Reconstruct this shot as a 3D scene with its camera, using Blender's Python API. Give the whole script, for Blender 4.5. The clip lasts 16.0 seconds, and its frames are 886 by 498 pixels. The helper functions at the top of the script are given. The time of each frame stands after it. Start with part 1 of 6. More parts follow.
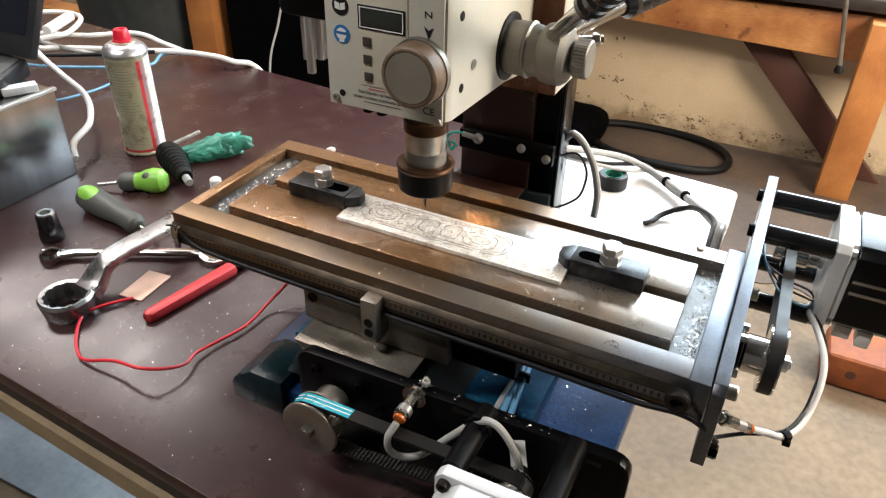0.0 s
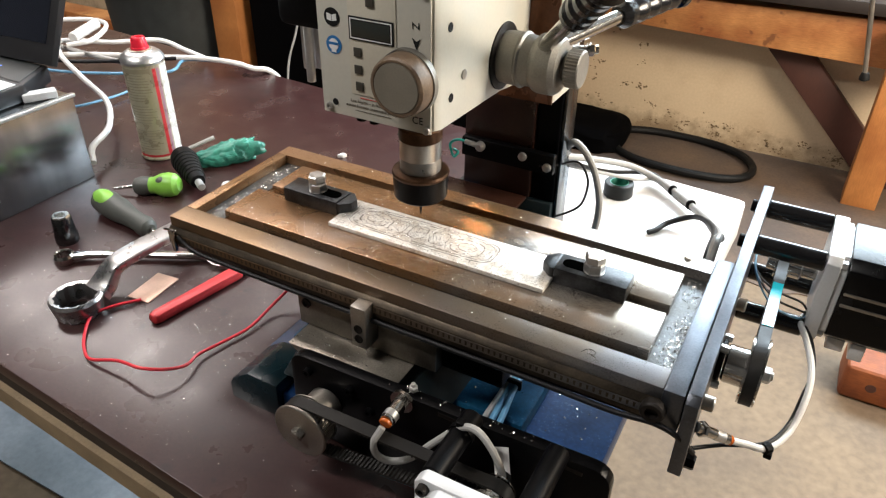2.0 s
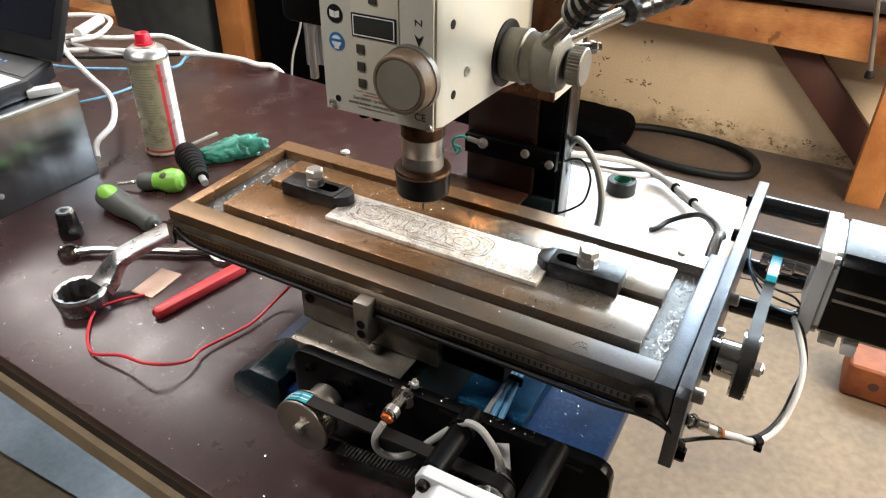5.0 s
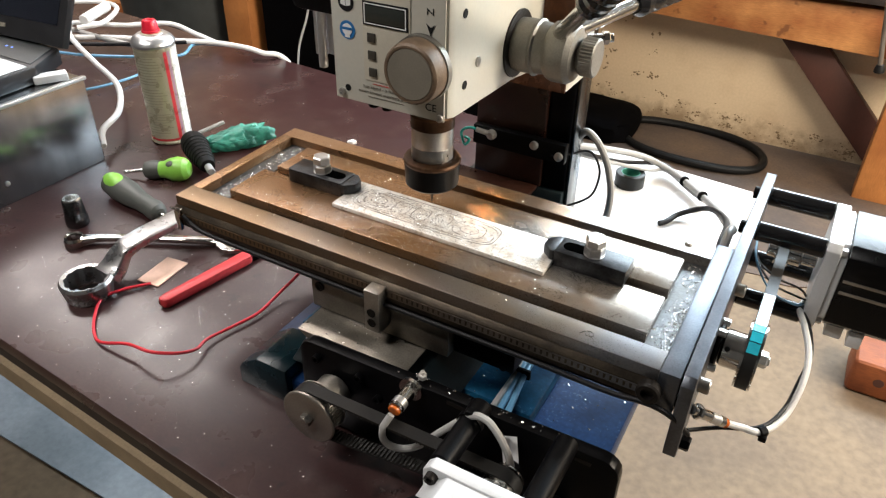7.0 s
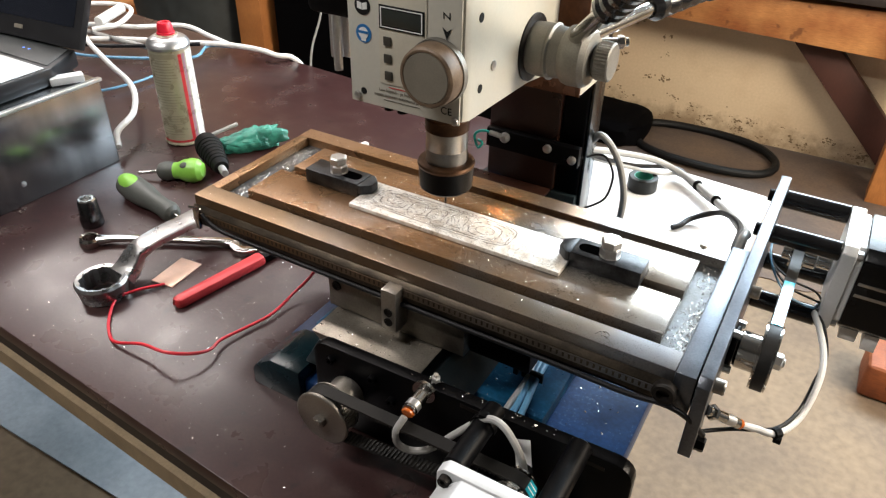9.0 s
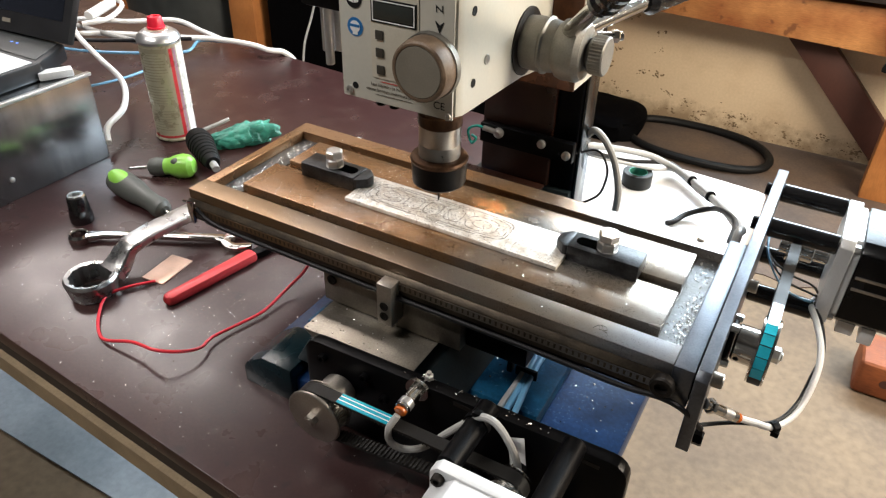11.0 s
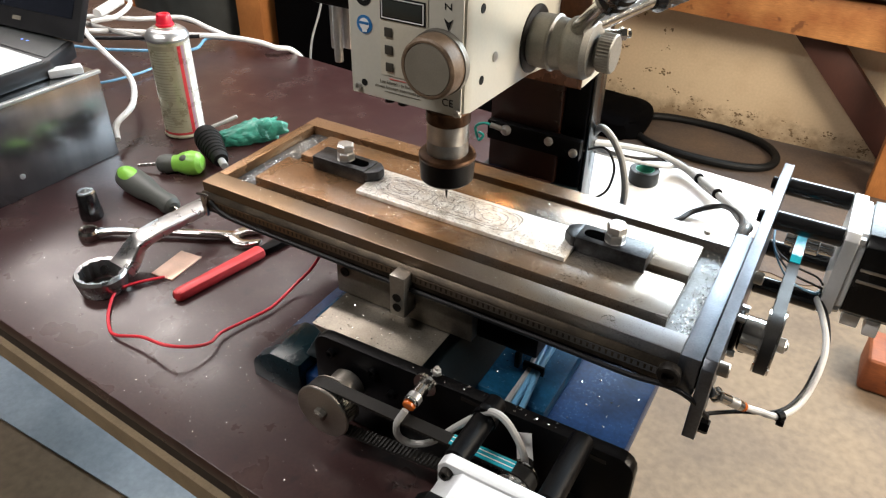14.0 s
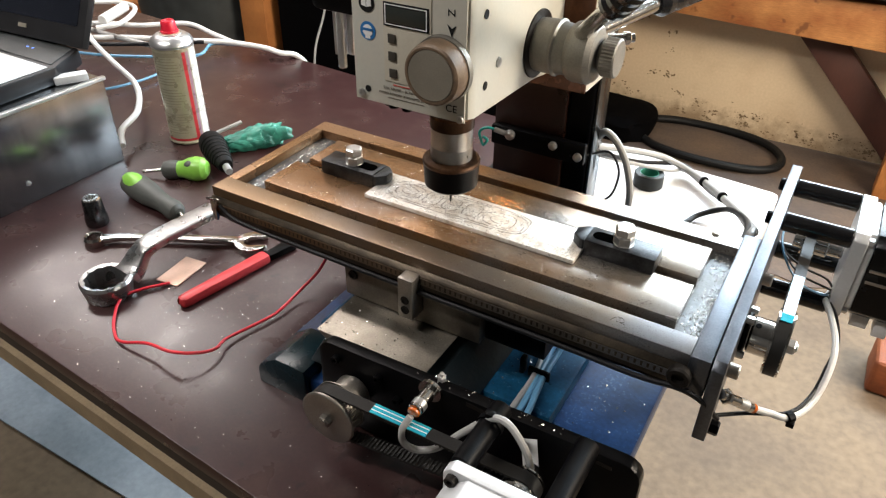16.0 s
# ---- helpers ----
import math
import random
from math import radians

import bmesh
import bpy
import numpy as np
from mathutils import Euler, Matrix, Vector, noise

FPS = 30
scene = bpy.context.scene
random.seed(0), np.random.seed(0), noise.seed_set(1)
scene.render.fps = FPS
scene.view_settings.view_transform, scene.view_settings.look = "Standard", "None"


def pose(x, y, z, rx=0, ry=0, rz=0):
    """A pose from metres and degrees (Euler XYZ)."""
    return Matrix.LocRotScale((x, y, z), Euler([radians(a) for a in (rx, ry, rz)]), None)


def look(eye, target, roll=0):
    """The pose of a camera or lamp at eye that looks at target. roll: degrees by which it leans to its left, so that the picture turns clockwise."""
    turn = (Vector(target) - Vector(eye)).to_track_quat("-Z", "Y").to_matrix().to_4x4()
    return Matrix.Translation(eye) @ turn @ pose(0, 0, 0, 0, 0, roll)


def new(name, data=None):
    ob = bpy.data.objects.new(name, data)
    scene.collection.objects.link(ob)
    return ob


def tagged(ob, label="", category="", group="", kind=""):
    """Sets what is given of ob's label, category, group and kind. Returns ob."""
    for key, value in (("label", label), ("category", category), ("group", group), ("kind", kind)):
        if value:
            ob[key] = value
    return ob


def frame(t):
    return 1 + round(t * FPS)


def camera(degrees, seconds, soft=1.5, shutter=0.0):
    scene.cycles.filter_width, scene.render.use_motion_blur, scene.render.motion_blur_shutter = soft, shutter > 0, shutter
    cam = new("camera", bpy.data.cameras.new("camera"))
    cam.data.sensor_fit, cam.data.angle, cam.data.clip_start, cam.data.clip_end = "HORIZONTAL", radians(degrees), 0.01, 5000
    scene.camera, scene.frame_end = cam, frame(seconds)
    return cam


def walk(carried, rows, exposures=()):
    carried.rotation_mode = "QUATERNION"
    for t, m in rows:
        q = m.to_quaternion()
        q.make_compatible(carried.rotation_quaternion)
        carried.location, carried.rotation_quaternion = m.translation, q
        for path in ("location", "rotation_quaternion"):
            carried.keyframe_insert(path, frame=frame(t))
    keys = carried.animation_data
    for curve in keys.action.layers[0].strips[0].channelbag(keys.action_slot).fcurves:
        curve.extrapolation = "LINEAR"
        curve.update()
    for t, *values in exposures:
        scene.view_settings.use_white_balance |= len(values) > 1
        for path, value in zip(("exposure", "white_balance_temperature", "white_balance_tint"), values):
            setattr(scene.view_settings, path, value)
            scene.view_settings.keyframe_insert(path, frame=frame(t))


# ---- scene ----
EXPO = -0.08
cam = camera(62.94, 16.0, soft=1.25)
# seconds, eye, yaw, pitch, roll of a hand-held phone in front of the mill
ROWS = [
    (0.0, 0.2424, -0.5265, 0.5120, 25.53, -33.54, 1.64),
    (0.5, 0.2618, -0.5000, 0.5150, 28.00, -33.82, 0.41),
    (1.0, 0.2660, -0.4985, 0.5163, 27.71, -33.45, 0.69),
    (1.5, 0.2692, -0.5050, 0.5184, 27.76, -33.11, 0.99),
    (2.0, 0.2726, -0.5160, 0.5183, 28.24, -33.22, 0.85),
    (2.5, 0.2749, -0.5213, 0.5190, 28.44, -33.34, 0.73),
    (3.0, 0.2782, -0.5244, 0.5198, 28.33, -33.25, 0.86),
    (3.5, 0.2750, -0.5241, 0.5204, 28.73, -33.32, 0.81),
    (4.0, 0.2760, -0.5202, 0.5199, 28.50, -33.31, 0.84),
    (6.5, 0.2700, -0.5156, 0.5179, 28.93, -34.00, 1.09),
    (7.0, 0.2684, -0.5161, 0.5170, 28.83, -34.17, 1.34),
    (7.5, 0.2667, -0.5146, 0.5168, 28.85, -33.97, 1.48),
    (8.0, 0.2670, -0.5144, 0.5194, 29.27, -33.77, 1.36),
    (8.5, 0.2674, -0.5180, 0.5200, 29.50, -33.74, 1.09),
    (9.0, 0.2649, -0.5189, 0.5187, 29.67, -34.05, 1.24),
    (11.5, 0.2625, -0.5128, 0.5152, 29.09, -34.47, 1.47),
    (12.0, 0.2619, -0.5130, 0.5152, 29.31, -34.66, 1.44),
    (12.5, 0.2621, -0.5163, 0.5169, 29.79, -34.56, 1.21),
    (13.0, 0.2630, -0.5183, 0.5154, 29.74, -34.47, 1.41),
    (13.5, 0.2620, -0.5182, 0.5159, 29.71, -34.44, 1.36),
    (14.0, 0.2630, -0.5181, 0.5163, 29.61, -34.53, 1.32),
    (14.5, 0.2628, -0.5178, 0.5159, 29.77, -34.44, 1.22),
    (15.0, 0.2619, -0.5151, 0.5159, 29.87, -34.37, 1.01),
    (15.5, 0.2621, -0.5157, 0.5168, 30.04, -34.29, 0.94),
    (16.0, 0.2624, -0.5163, 0.5179, 30.09, -34.31, 0.79),
]
walk(cam, [(t, pose(x, y, z, 90 + pitch, 0, yaw) @ pose(0, 0, 0, 0, 0, roll)) for t, x, y, z, yaw, pitch, roll in ROWS],
     exposures=((0.0, EXPO), (16.0, EXPO)))

# seconds and the table's offset in mm from its last place (x along the table, y across)
TRAVEL = [(0.0, 16.1, -25.7), (0.5, 14.5, -24.9), (1.0, 13.5, -25.5), (1.5, 13.0, -26.9), (2.0, 11.8, -27.2), (2.5, 10.4, -27.7), (3.0, 9.4, -27.6), (3.5, 8.5, -27.5), (4.0, 7.3, -27.2), (6.5, 0.8, -23.3), (7.0, 0.2, -22.2), (7.5, 0.0, -21.0), (8.0, -0.3, -19.0), (8.5, -0.3, -18.6), (9.0, -0.2, -17.5), (11.5, 0.7, -11.3), (12.0, -0.5, -10.1), (12.5, -0.5, -9.2), (13.0, -1.0, -7.4), (13.5, -1.5, -6.4), (14.0, -1.4, -5.4), (14.5, -1.5, -3.9), (15.0, -1.2, -2.5), (15.5, -0.9, -1.2), (16.0, 0.0, 0.0)]


def travel(t):
    """The table's offset at t seconds, in metres."""
    ts = [r[0] for r in TRAVEL]
    return (float(np.interp(t, ts, [r[1] for r in TRAVEL])) / 1000, float(np.interp(t, ts, [r[2] for r in TRAVEL])) / 1000)

# ---- world and light ----
world = bpy.data.worlds.new("world")
scene.world = world
world.use_nodes = True
sky = world.node_tree.nodes.new("ShaderNodeTexSky")
sky.sky_type, sky.sun_disc = "NISHITA", False
sky.sun_elevation, sky.sun_rotation = radians(35), radians(20)
world.node_tree.links.new(sky.outputs[0], world.node_tree.nodes["Background"].inputs[0])
world.node_tree.nodes["Background"].inputs[1].default_value = 0.1


def area(name, eye, target, sx, sy, power, color):
    lamp = bpy.data.lights.new(name, "AREA")
    lamp.shape, lamp.size, lamp.size_y, lamp.energy, lamp.color = "RECTANGLE", sx, sy, power, color
    ob = new(name, lamp)
    ob.matrix_world = look(eye, target)
    return ob


# daylight in the window of the back wall; the fill lamps below are unseen additions
area("window_light", (0.6, 2.12, 1.2), (0.6, 0.0, 0.7), 2.2, 0.84, 190, (0.74, 0.89, 1.0))
# unseen light added from the right to lift the head's side
area("side_fill_light", (2.42, 0.2, 1.15), (0.2, 0.0, 0.1), 1.3, 0.8, 7, (0.9, 0.96, 1.0))
# unseen panel under the ceiling, added to lift floor and machine front
area("fill_light", (-0.9, -1.0, 1.84), (-0.9, -0.9, 0.0), 1.2, 0.14, 42, (1.0, 0.96, 0.93)).matrix_world = pose(-0.9, -1.0, 1.84)
# two unseen ceiling panels placed to mirror in the bench top as sheen
area("fill_light", (-2.8, 1.3, 1.84), (-2.8, 1.3, 0.0), 1.8, 0.9, 22, (1.0, 0.93, 0.9)).matrix_world = pose(-2.8, 1.3, 1.84)
area("fill_light", (-1.85, 0.35, 1.84), (-1.85, 0.35, 0.0), 1.7, 0.3, 39, (1.0, 0.92, 0.88)).matrix_world = pose(-1.85, 0.35, 1.84)
# unseen panel under the ceiling, added to throw shadows towards the front
area("fill_light", (-0.8, 1.05, 1.84), (-0.8, 1.05, 0.0), 1.2, 0.12, 14, (1.0, 0.93, 0.89)).matrix_world = pose(-0.8, 1.05, 1.84)
# low unseen panel added to brighten the back wall
area("fill_light", (1.65, 0.6, 0.95), (0.22, 2.15, -0.36), 1.2, 0.6, 96, (1.0, 0.87, 0.71))
# unseen warm spot under the head, assumed from the orange glow behind the spindle
lamp = bpy.data.lights.new("work_lamp", "SPOT")
lamp.energy, lamp.spot_size, lamp.spot_blend, lamp.shadow_soft_size, lamp.color = 2.6, radians(120), 0.9, 0.02, (1.0, 0.62, 0.32)
new("work_lamp", lamp).matrix_world = look((-0.03, 0.135, 0.262), (0.06, 0.085, 0.163))


# ---- materials ----
def mat(name, color, rough=0.5, metal=0.0, scale=40.0, vary=0.25, tint=None, bump=0.15, fine=400.0, spec=0.5, stretch=(1, 1, 1),
        rough_vary=0.15, emit=None, patch=0.5, coat=0.0):
    """A surface with stains at one scale, grain at another, uneven gloss and fine relief."""
    m = bpy.data.materials.new(name)
    m.use_nodes = True
    nt = m.node_tree
    n, l = nt.nodes, nt.links
    b = n["Principled BSDF"]
    b.inputs["Metallic"].default_value = metal
    b.inputs["Specular IOR Level"].default_value = spec
    b.inputs["Coat Weight"].default_value = coat
    tc = n.new("ShaderNodeTexCoord")
    mp = n.new("ShaderNodeMapping")
    mp.inputs["Scale"].default_value = stretch
    l.new(tc.outputs["Object"], mp.inputs["Vector"])
    big, small = n.new("ShaderNodeTexNoise"), n.new("ShaderNodeTexNoise")
    big.inputs["Scale"].default_value, big.inputs["Detail"].default_value = scale, 5
    small.inputs["Scale"].default_value, small.inputs["Detail"].default_value = fine, 3
    l.new(tc.outputs["Object"], big.inputs["Vector"])
    l.new(mp.outputs["Vector"], small.inputs["Vector"])
    tint = tint or tuple(c * (1 - vary) for c in color)
    ramp = n.new("ShaderNodeValToRGB")
    ramp.color_ramp.elements[0].position, ramp.color_ramp.elements[1].position = patch - 0.14, patch + 0.14
    ramp.color_ramp.elements[0].color, ramp.color_ramp.elements[1].color = (*tint, 1), (*color, 1)
    l.new(big.outputs["Fac"], ramp.inputs["Fac"])
    mix = n.new("ShaderNodeMix")
    mix.data_type, mix.blend_type = "RGBA", "MULTIPLY"
    mix.inputs[0].default_value = min(1.0, vary * 1.6)
    l.new(ramp.outputs["Color"], mix.inputs[6])
    r2 = n.new("ShaderNodeValToRGB")
    r2.color_ramp.elements[0].position, r2.color_ramp.elements[1].position = 0.3, 0.7
    r2.color_ramp.elements[0].color = (0.55, 0.55, 0.55, 1)
    l.new(small.outputs["Fac"], r2.inputs["Fac"])
    l.new(r2.outputs["Color"], mix.inputs[7])
    l.new(mix.outputs[2], b.inputs["Base Color"])
    mr = n.new("ShaderNodeMapRange")
    mr.inputs["To Min"].default_value, mr.inputs["To Max"].default_value = max(0.04, rough - rough_vary), min(1, rough + rough_vary)
    l.new(big.outputs["Fac"], mr.inputs["Value"])
    l.new(mr.outputs["Result"], b.inputs["Roughness"])
    if bump:
        bp = n.new("ShaderNodeBump")
        bp.inputs["Strength"].default_value, bp.inputs["Distance"].default_value = bump, 0.001
        l.new(small.outputs["Fac"], bp.inputs["Height"])
        l.new(bp.outputs["Normal"], b.inputs["Normal"])
    if emit:
        b.inputs["Emission Color"].default_value, b.inputs["Emission Strength"].default_value = (*emit[:3], 1), emit[3]
    return m


BENCH = mat("film_faced_plywood", (0.036, 0.0135, 0.013), 0.3, 0, 17, 0.4, (0.068, 0.039, 0.035), 0.08, 260, 0.5, patch=0.38, rough_vary=0.13)
BENCH_EDGE = mat("dark_edge", (0.018, 0.011, 0.009), 0.6, 0, 20, 0.3)
PLY = mat("plywood_edge", (0.3, 0.22, 0.13), 0.7, 0, 30, 0.25, stretch=(1, 1, 20))
CONCRETE = mat("concrete_floor", (0.19, 0.138, 0.088), 0.75, 0, 3, 0.35, (0.105, 0.072, 0.045), 0.3, 60, patch=0.45)
GREYFLOOR = mat("blue_grey_floor", (0.3, 0.34, 0.38), 0.6, 0, 5, 0.25, (0.2, 0.23, 0.26), 0.2, 90)
PLASTER = mat("painted_wall", (0.64, 0.5, 0.33), 0.6, 0, 7, 0.12, (0.54, 0.4, 0.25), 0.2, 120, patch=0.3)
# unseen walls and ceiling, kept this dark to cut bounced fill
PLAINWALL = mat("dark_unseen_wall", (0.08, 0.07, 0.06), 0.8, 0, 3, 0.2, None, 0.2, 80)
# floor tone darkened for the weaker light near the wall
DIM_FLOOR = mat("dim_floor_brown", (0.075, 0.055, 0.045), 0.6, 0, 6, 0.4, (0.12, 0.08, 0.055), 0.2, 150)
STAIN = mat("mould_stain", (0.27, 0.185, 0.1), 0.9, 0, 60, 0.4)
TIMBER = mat("pine_timber", (0.58, 0.27, 0.09), 0.55, 0, 6, 0.4, (0.3, 0.1, 0.03), 0.25, 60, stretch=(1, 12, 12))
TIMBER_RED = mat("reddish_pine", (0.3, 0.085, 0.022), 0.65, 0, 14, 0.4, (0.2, 0.05, 0.014), 0.4, 60, stretch=(1, 9, 9))
TIMBER_UP = mat("upright_pine", (0.5, 0.2, 0.055), 0.55, 0, 8, 0.3, (0.36, 0.13, 0.035), 0.25, 60, stretch=(12, 12, 1))
TIMBER_DARK = mat("stained_timber", (0.085, 0.03, 0.02), 0.6, 0, 10, 0.25, None, 0.2, 60, stretch=(8, 8, 1))
STEEL = mat("ground_steel", (0.19, 0.195, 0.21), 0.4, 0.9, 9, 0.3, (0.2, 0.17, 0.14), 0.08, 500, stretch=(1, 14, 1), patch=0.5)
STEEL_OILED = mat("oiled_steel", (0.34, 0.34, 0.34), 0.27, 0.68, 9, 0.4, (0.23, 0.19, 0.15), 0.1, 500, stretch=(1, 14, 1), patch=0.5)
WAYSTEEL = mat("worn_slideway_steel", (0.31, 0.28, 0.235), 0.4, 0.85, 26, 0.35, (0.17, 0.15, 0.12), 0.15, 600)
SADDLE = mat("dull_oily_casting", (0.25, 0.22, 0.18), 0.42, 0.75, 30, 0.3, (0.12, 0.1, 0.08), 0.15, 500)
STEEL_GREY = mat("machined_steel", (0.4, 0.37, 0.33), 0.36, 0.9, 30, 0.25, None, 0.1, 700)
# near-black; on slot floors and the table's underside it stands in for shade
SLOT = mat("near_black_steel", (0.014, 0.011, 0.009), 0.5, 0.6, 30, 0.4, None, 0.2, 500)
TROUGH = mat("trough_floor", (0.13, 0.135, 0.14), 0.42, 0.8, 40, 0.35, (0.05, 0.045, 0.04), 0.2, 500)
CHROME = mat("chrome", (0.62, 0.6, 0.57), 0.16, 1.0, 60, 0.15, None, 0.04, 500, rough_vary=0.06)
ALU = mat("aluminium", (0.68, 0.68, 0.68), 0.35, 0.9, 40, 0.12, None, 0.08, 600)
ALU_CAST = mat("cast_aluminium", (0.29, 0.275, 0.245), 0.56, 0.85, 40, 0.2, None, 0.2, 700)
SILVER_PAINT = mat("pale_housing", (0.62, 0.63, 0.64), 0.4, 0.2, 30, 0.08, None, 0.06, 600)
BLACK = mat("black_oxide", (0.002, 0.002, 0.0024), 0.42, 0.0, 40, 0.3, None, 0.12, 500, 0.09)
BLACK_SATIN = mat("black_anodised", (0.002, 0.002, 0.0025), 0.36, 0.0, 40, 0.25, None, 0.1, 600, 0.1)
BLACK_STEEL = mat("blued_steel_plate", (0.15, 0.165, 0.19), 0.38, 0.9, 25, 0.3, (0.1, 0.105, 0.12), 0.12, 600)
STANDOFF = mat("glossy_black_rod", (0.006, 0.006, 0.007), 0.22, 0.0, 40, 0.3, None, 0.05, 600, 0.5)
MOTOR = mat("black_motor_paint", (0.003, 0.003, 0.0035), 0.25, 0.0, 30, 0.25, None, 0.06, 500, 0.2)
RUBBER = mat("black_rubber", (0.003, 0.003, 0.003), 0.6, 0, 60, 0.3, None, 0.2, 500, 0.25)
GRIP = mat("black_plastic_grip", (0.012, 0.012, 0.013), 0.2, 0, 60, 0.2, None, 0.05, 500)
BELT = mat("timing_belt", (0.016, 0.015, 0.014), 0.5, 0, 60, 0.3, None, 0.15, 700, 0.22)
TEAL = mat("teal_marker_paint", (0.02, 0.4, 0.52), 0.22, 0, 60, 0.2)
HEADPAINT = mat("cream_machine_paint", (0.53, 0.53, 0.47), 0.34, 0, 12, 0.06, (0.6, 0.56, 0.47), 0.05, 300, rough_vary=0.08)
PANEL = mat("control_panel_foil", (0.58, 0.54, 0.44), 0.4, 0, 25, 0.08, None, 0.04, 500)
BASEBLUE = mat("blue_cast_iron_paint", (0.008, 0.042, 0.14), 0.36, 0, 22, 0.45, (0.005, 0.02, 0.07), 0.08, 260, 0.25, patch=0.48)
# the base's blue again, lightened for the light on the ledge
LEDGE_LIT = mat("lit_ledge_blue", (0.009, 0.095, 0.19), 0.34, 0, 30, 0.4, (0.005, 0.04, 0.09), 0.08, 260, 0.3)
PETROL = mat("worn_petrol_paint", (0.006, 0.022, 0.029), 0.26, 0, 30, 0.4, (0.004, 0.013, 0.017), 0.2, 260)
BASEDARK = mat("dark_petrol_paint", (0.006, 0.016, 0.02), 0.42, 0, 22, 0.3, None, 0.2, 260)
# reddish reflection of the bench is put into the column's near-black
COLUMN = mat("dark_red_brown", (0.035, 0.014, 0.009), 0.3, 0.1, 15, 0.3, None, 0.15, 300)
KNOB = mat("knob_face", (0.25, 0.225, 0.18), 0.5, 0.3, 40, 0.15, None, 0.1, 800)
KNOB_RIM = mat("worn_knob_rim", (0.2, 0.135, 0.085), 0.55, 0.1, 50, 0.35, (0.1, 0.065, 0.04), 0.15, 500)
RAILSIDE = mat("dark_polished_rail", (0.1, 0.108, 0.115), 0.22, 0.9, 25, 0.35, None, 0.08, 400)
SPANNER = mat("satin_chrome", (0.5, 0.49, 0.48), 0.3, 0.95, 70, 0.25, None, 0.12, 900)
CLAMPSTEEL = mat("dark_clamp_steel", (0.055, 0.058, 0.062), 0.36, 0.7, 60, 0.4, (0.02, 0.02, 0.022), 0.25, 500)
# orange light reflected on the slide, put into the colour as brown
SLIDE_GLOW = mat("glow_brown_slide", (0.16, 0.06, 0.025), 0.3, 0.5, 20, 0.35, None, 0.15, 300)
OILY_BAND = mat("oily_brown_band", (0.095, 0.048, 0.024), 0.38, 0.8, 60, 0.35, (0.035, 0.017, 0.009), 0.1, 500)
RAIL = mat("dark_rail_steel", (0.11, 0.085, 0.06), 0.4, 0.8, 40, 0.35, (0.05, 0.04, 0.03), 0.15, 500)
LCD = mat("lcd_glass", (0.03, 0.034, 0.03), 0.15, 0, 10, 0.1, None, 0.0)
INK = mat("black_ink", (0.012, 0.012, 0.012), 0.8, 0, 50, 0.1, None, 0.0, spec=0.15)
WHITE_INK = mat("white_ink", (0.8, 0.8, 0.78), 0.5, 0, 50, 0.05, None, 0.0)
FAINT_INK = mat("worn_print", (0.19, 0.165, 0.13), 0.8, 0, 300, 0.4, None, 0.0, spec=0.15)
CHUCK = mat("dull_chuck_steel", (0.42, 0.41, 0.39), 0.33, 0.95, 60, 0.2, None, 0.1, 500, stretch=(1, 1, 8))
DARK_CHROME = mat("dark_chrome", (0.16, 0.16, 0.165), 0.2, 0.95, 60, 0.3, (0.05, 0.05, 0.05), 0.1, 400)
# glossless black that stands in for the shade inside a slot
HOLE_SHADE = mat("hole_shade_black", (0.001, 0.001, 0.001), 1.0, 0, 50, 0.1, None, 0.0, spec=0.0)
RED_INK = mat("red_ink", (0.5, 0.05, 0.04), 0.5, 0, 50, 0.1, None, 0.0)
BLUE_SIGN = mat("blue_sign", (0.02, 0.16, 0.42), 0.4, 0, 50, 0.1, None, 0.0)
BUTTON = mat("dark_button", (0.05, 0.045, 0.035), 0.45, 0, 60, 0.2)
WHITE_PLASTIC = mat("white_cable", (0.72, 0.71, 0.69), 0.4, 0, 50, 0.08, None, 0.05)
GREY_CABLE = mat("grey_cable", (0.36, 0.355, 0.34), 0.42, 0, 50, 0.12, None, 0.05)
BLUE_CABLE = mat("pale_blue_cable", (0.13, 0.32, 0.5), 0.4, 0, 50, 0.12, None, 0.05)
DARK_CABLE = mat("dark_cable", (0.007, 0.007, 0.008), 0.45, 0, 50, 0.2, None, 0.05, spec=0.25)
RED_CABLE = mat("red_wire", (0.62, 0.02, 0.035), 0.4, 0, 50, 0.1, None, 0.05)
ORANGE = mat("amber_lens", (0.5, 0.11, 0.012), 0.25, 0, 50, 0.1, None, 0.0)
WORK = mat("engraved_aluminium_sheet", (0.86, 0.83, 0.78), 0.4, 0.25, 90, 0.16, (0.62, 0.54, 0.45), 0.15, 900, patch=0.45)
ENGRAVED = mat("engraved_groove", (0.08, 0.06, 0.045), 0.6, 0.3, 200, 0.3)
CHIP = mat("metal_chip", (0.8, 0.78, 0.74), 0.25, 0.9, 300, 0.1, None, 0.0)
BRIGHT_BOLT = mat("zinc_bolt", (0.62, 0.61, 0.59), 0.34, 0.85, 80, 0.15, None, 0.05, rough_vary=0.08)
WHITE_BOARD = mat("white_melamine", (0.82, 0.82, 0.82), 0.25, 0, 10, 0.05, None, 0.02)
BOXSTEEL = mat("brushed_steel_sheet", (0.4, 0.405, 0.41), 0.2, 0.95, 6, 0.5, (0.24, 0.24, 0.245), 0.1, 45, stretch=(1, 1, 0.06), rough_vary=0.13)
LAPTOP = mat("laptop_black", (0.016, 0.016, 0.018), 0.35, 0, 40, 0.2, None, 0.06)
SCREEN = mat("laptop_screen", (0.012, 0.014, 0.02), 0.12, 0, 3, 0.2, None, 0.0)
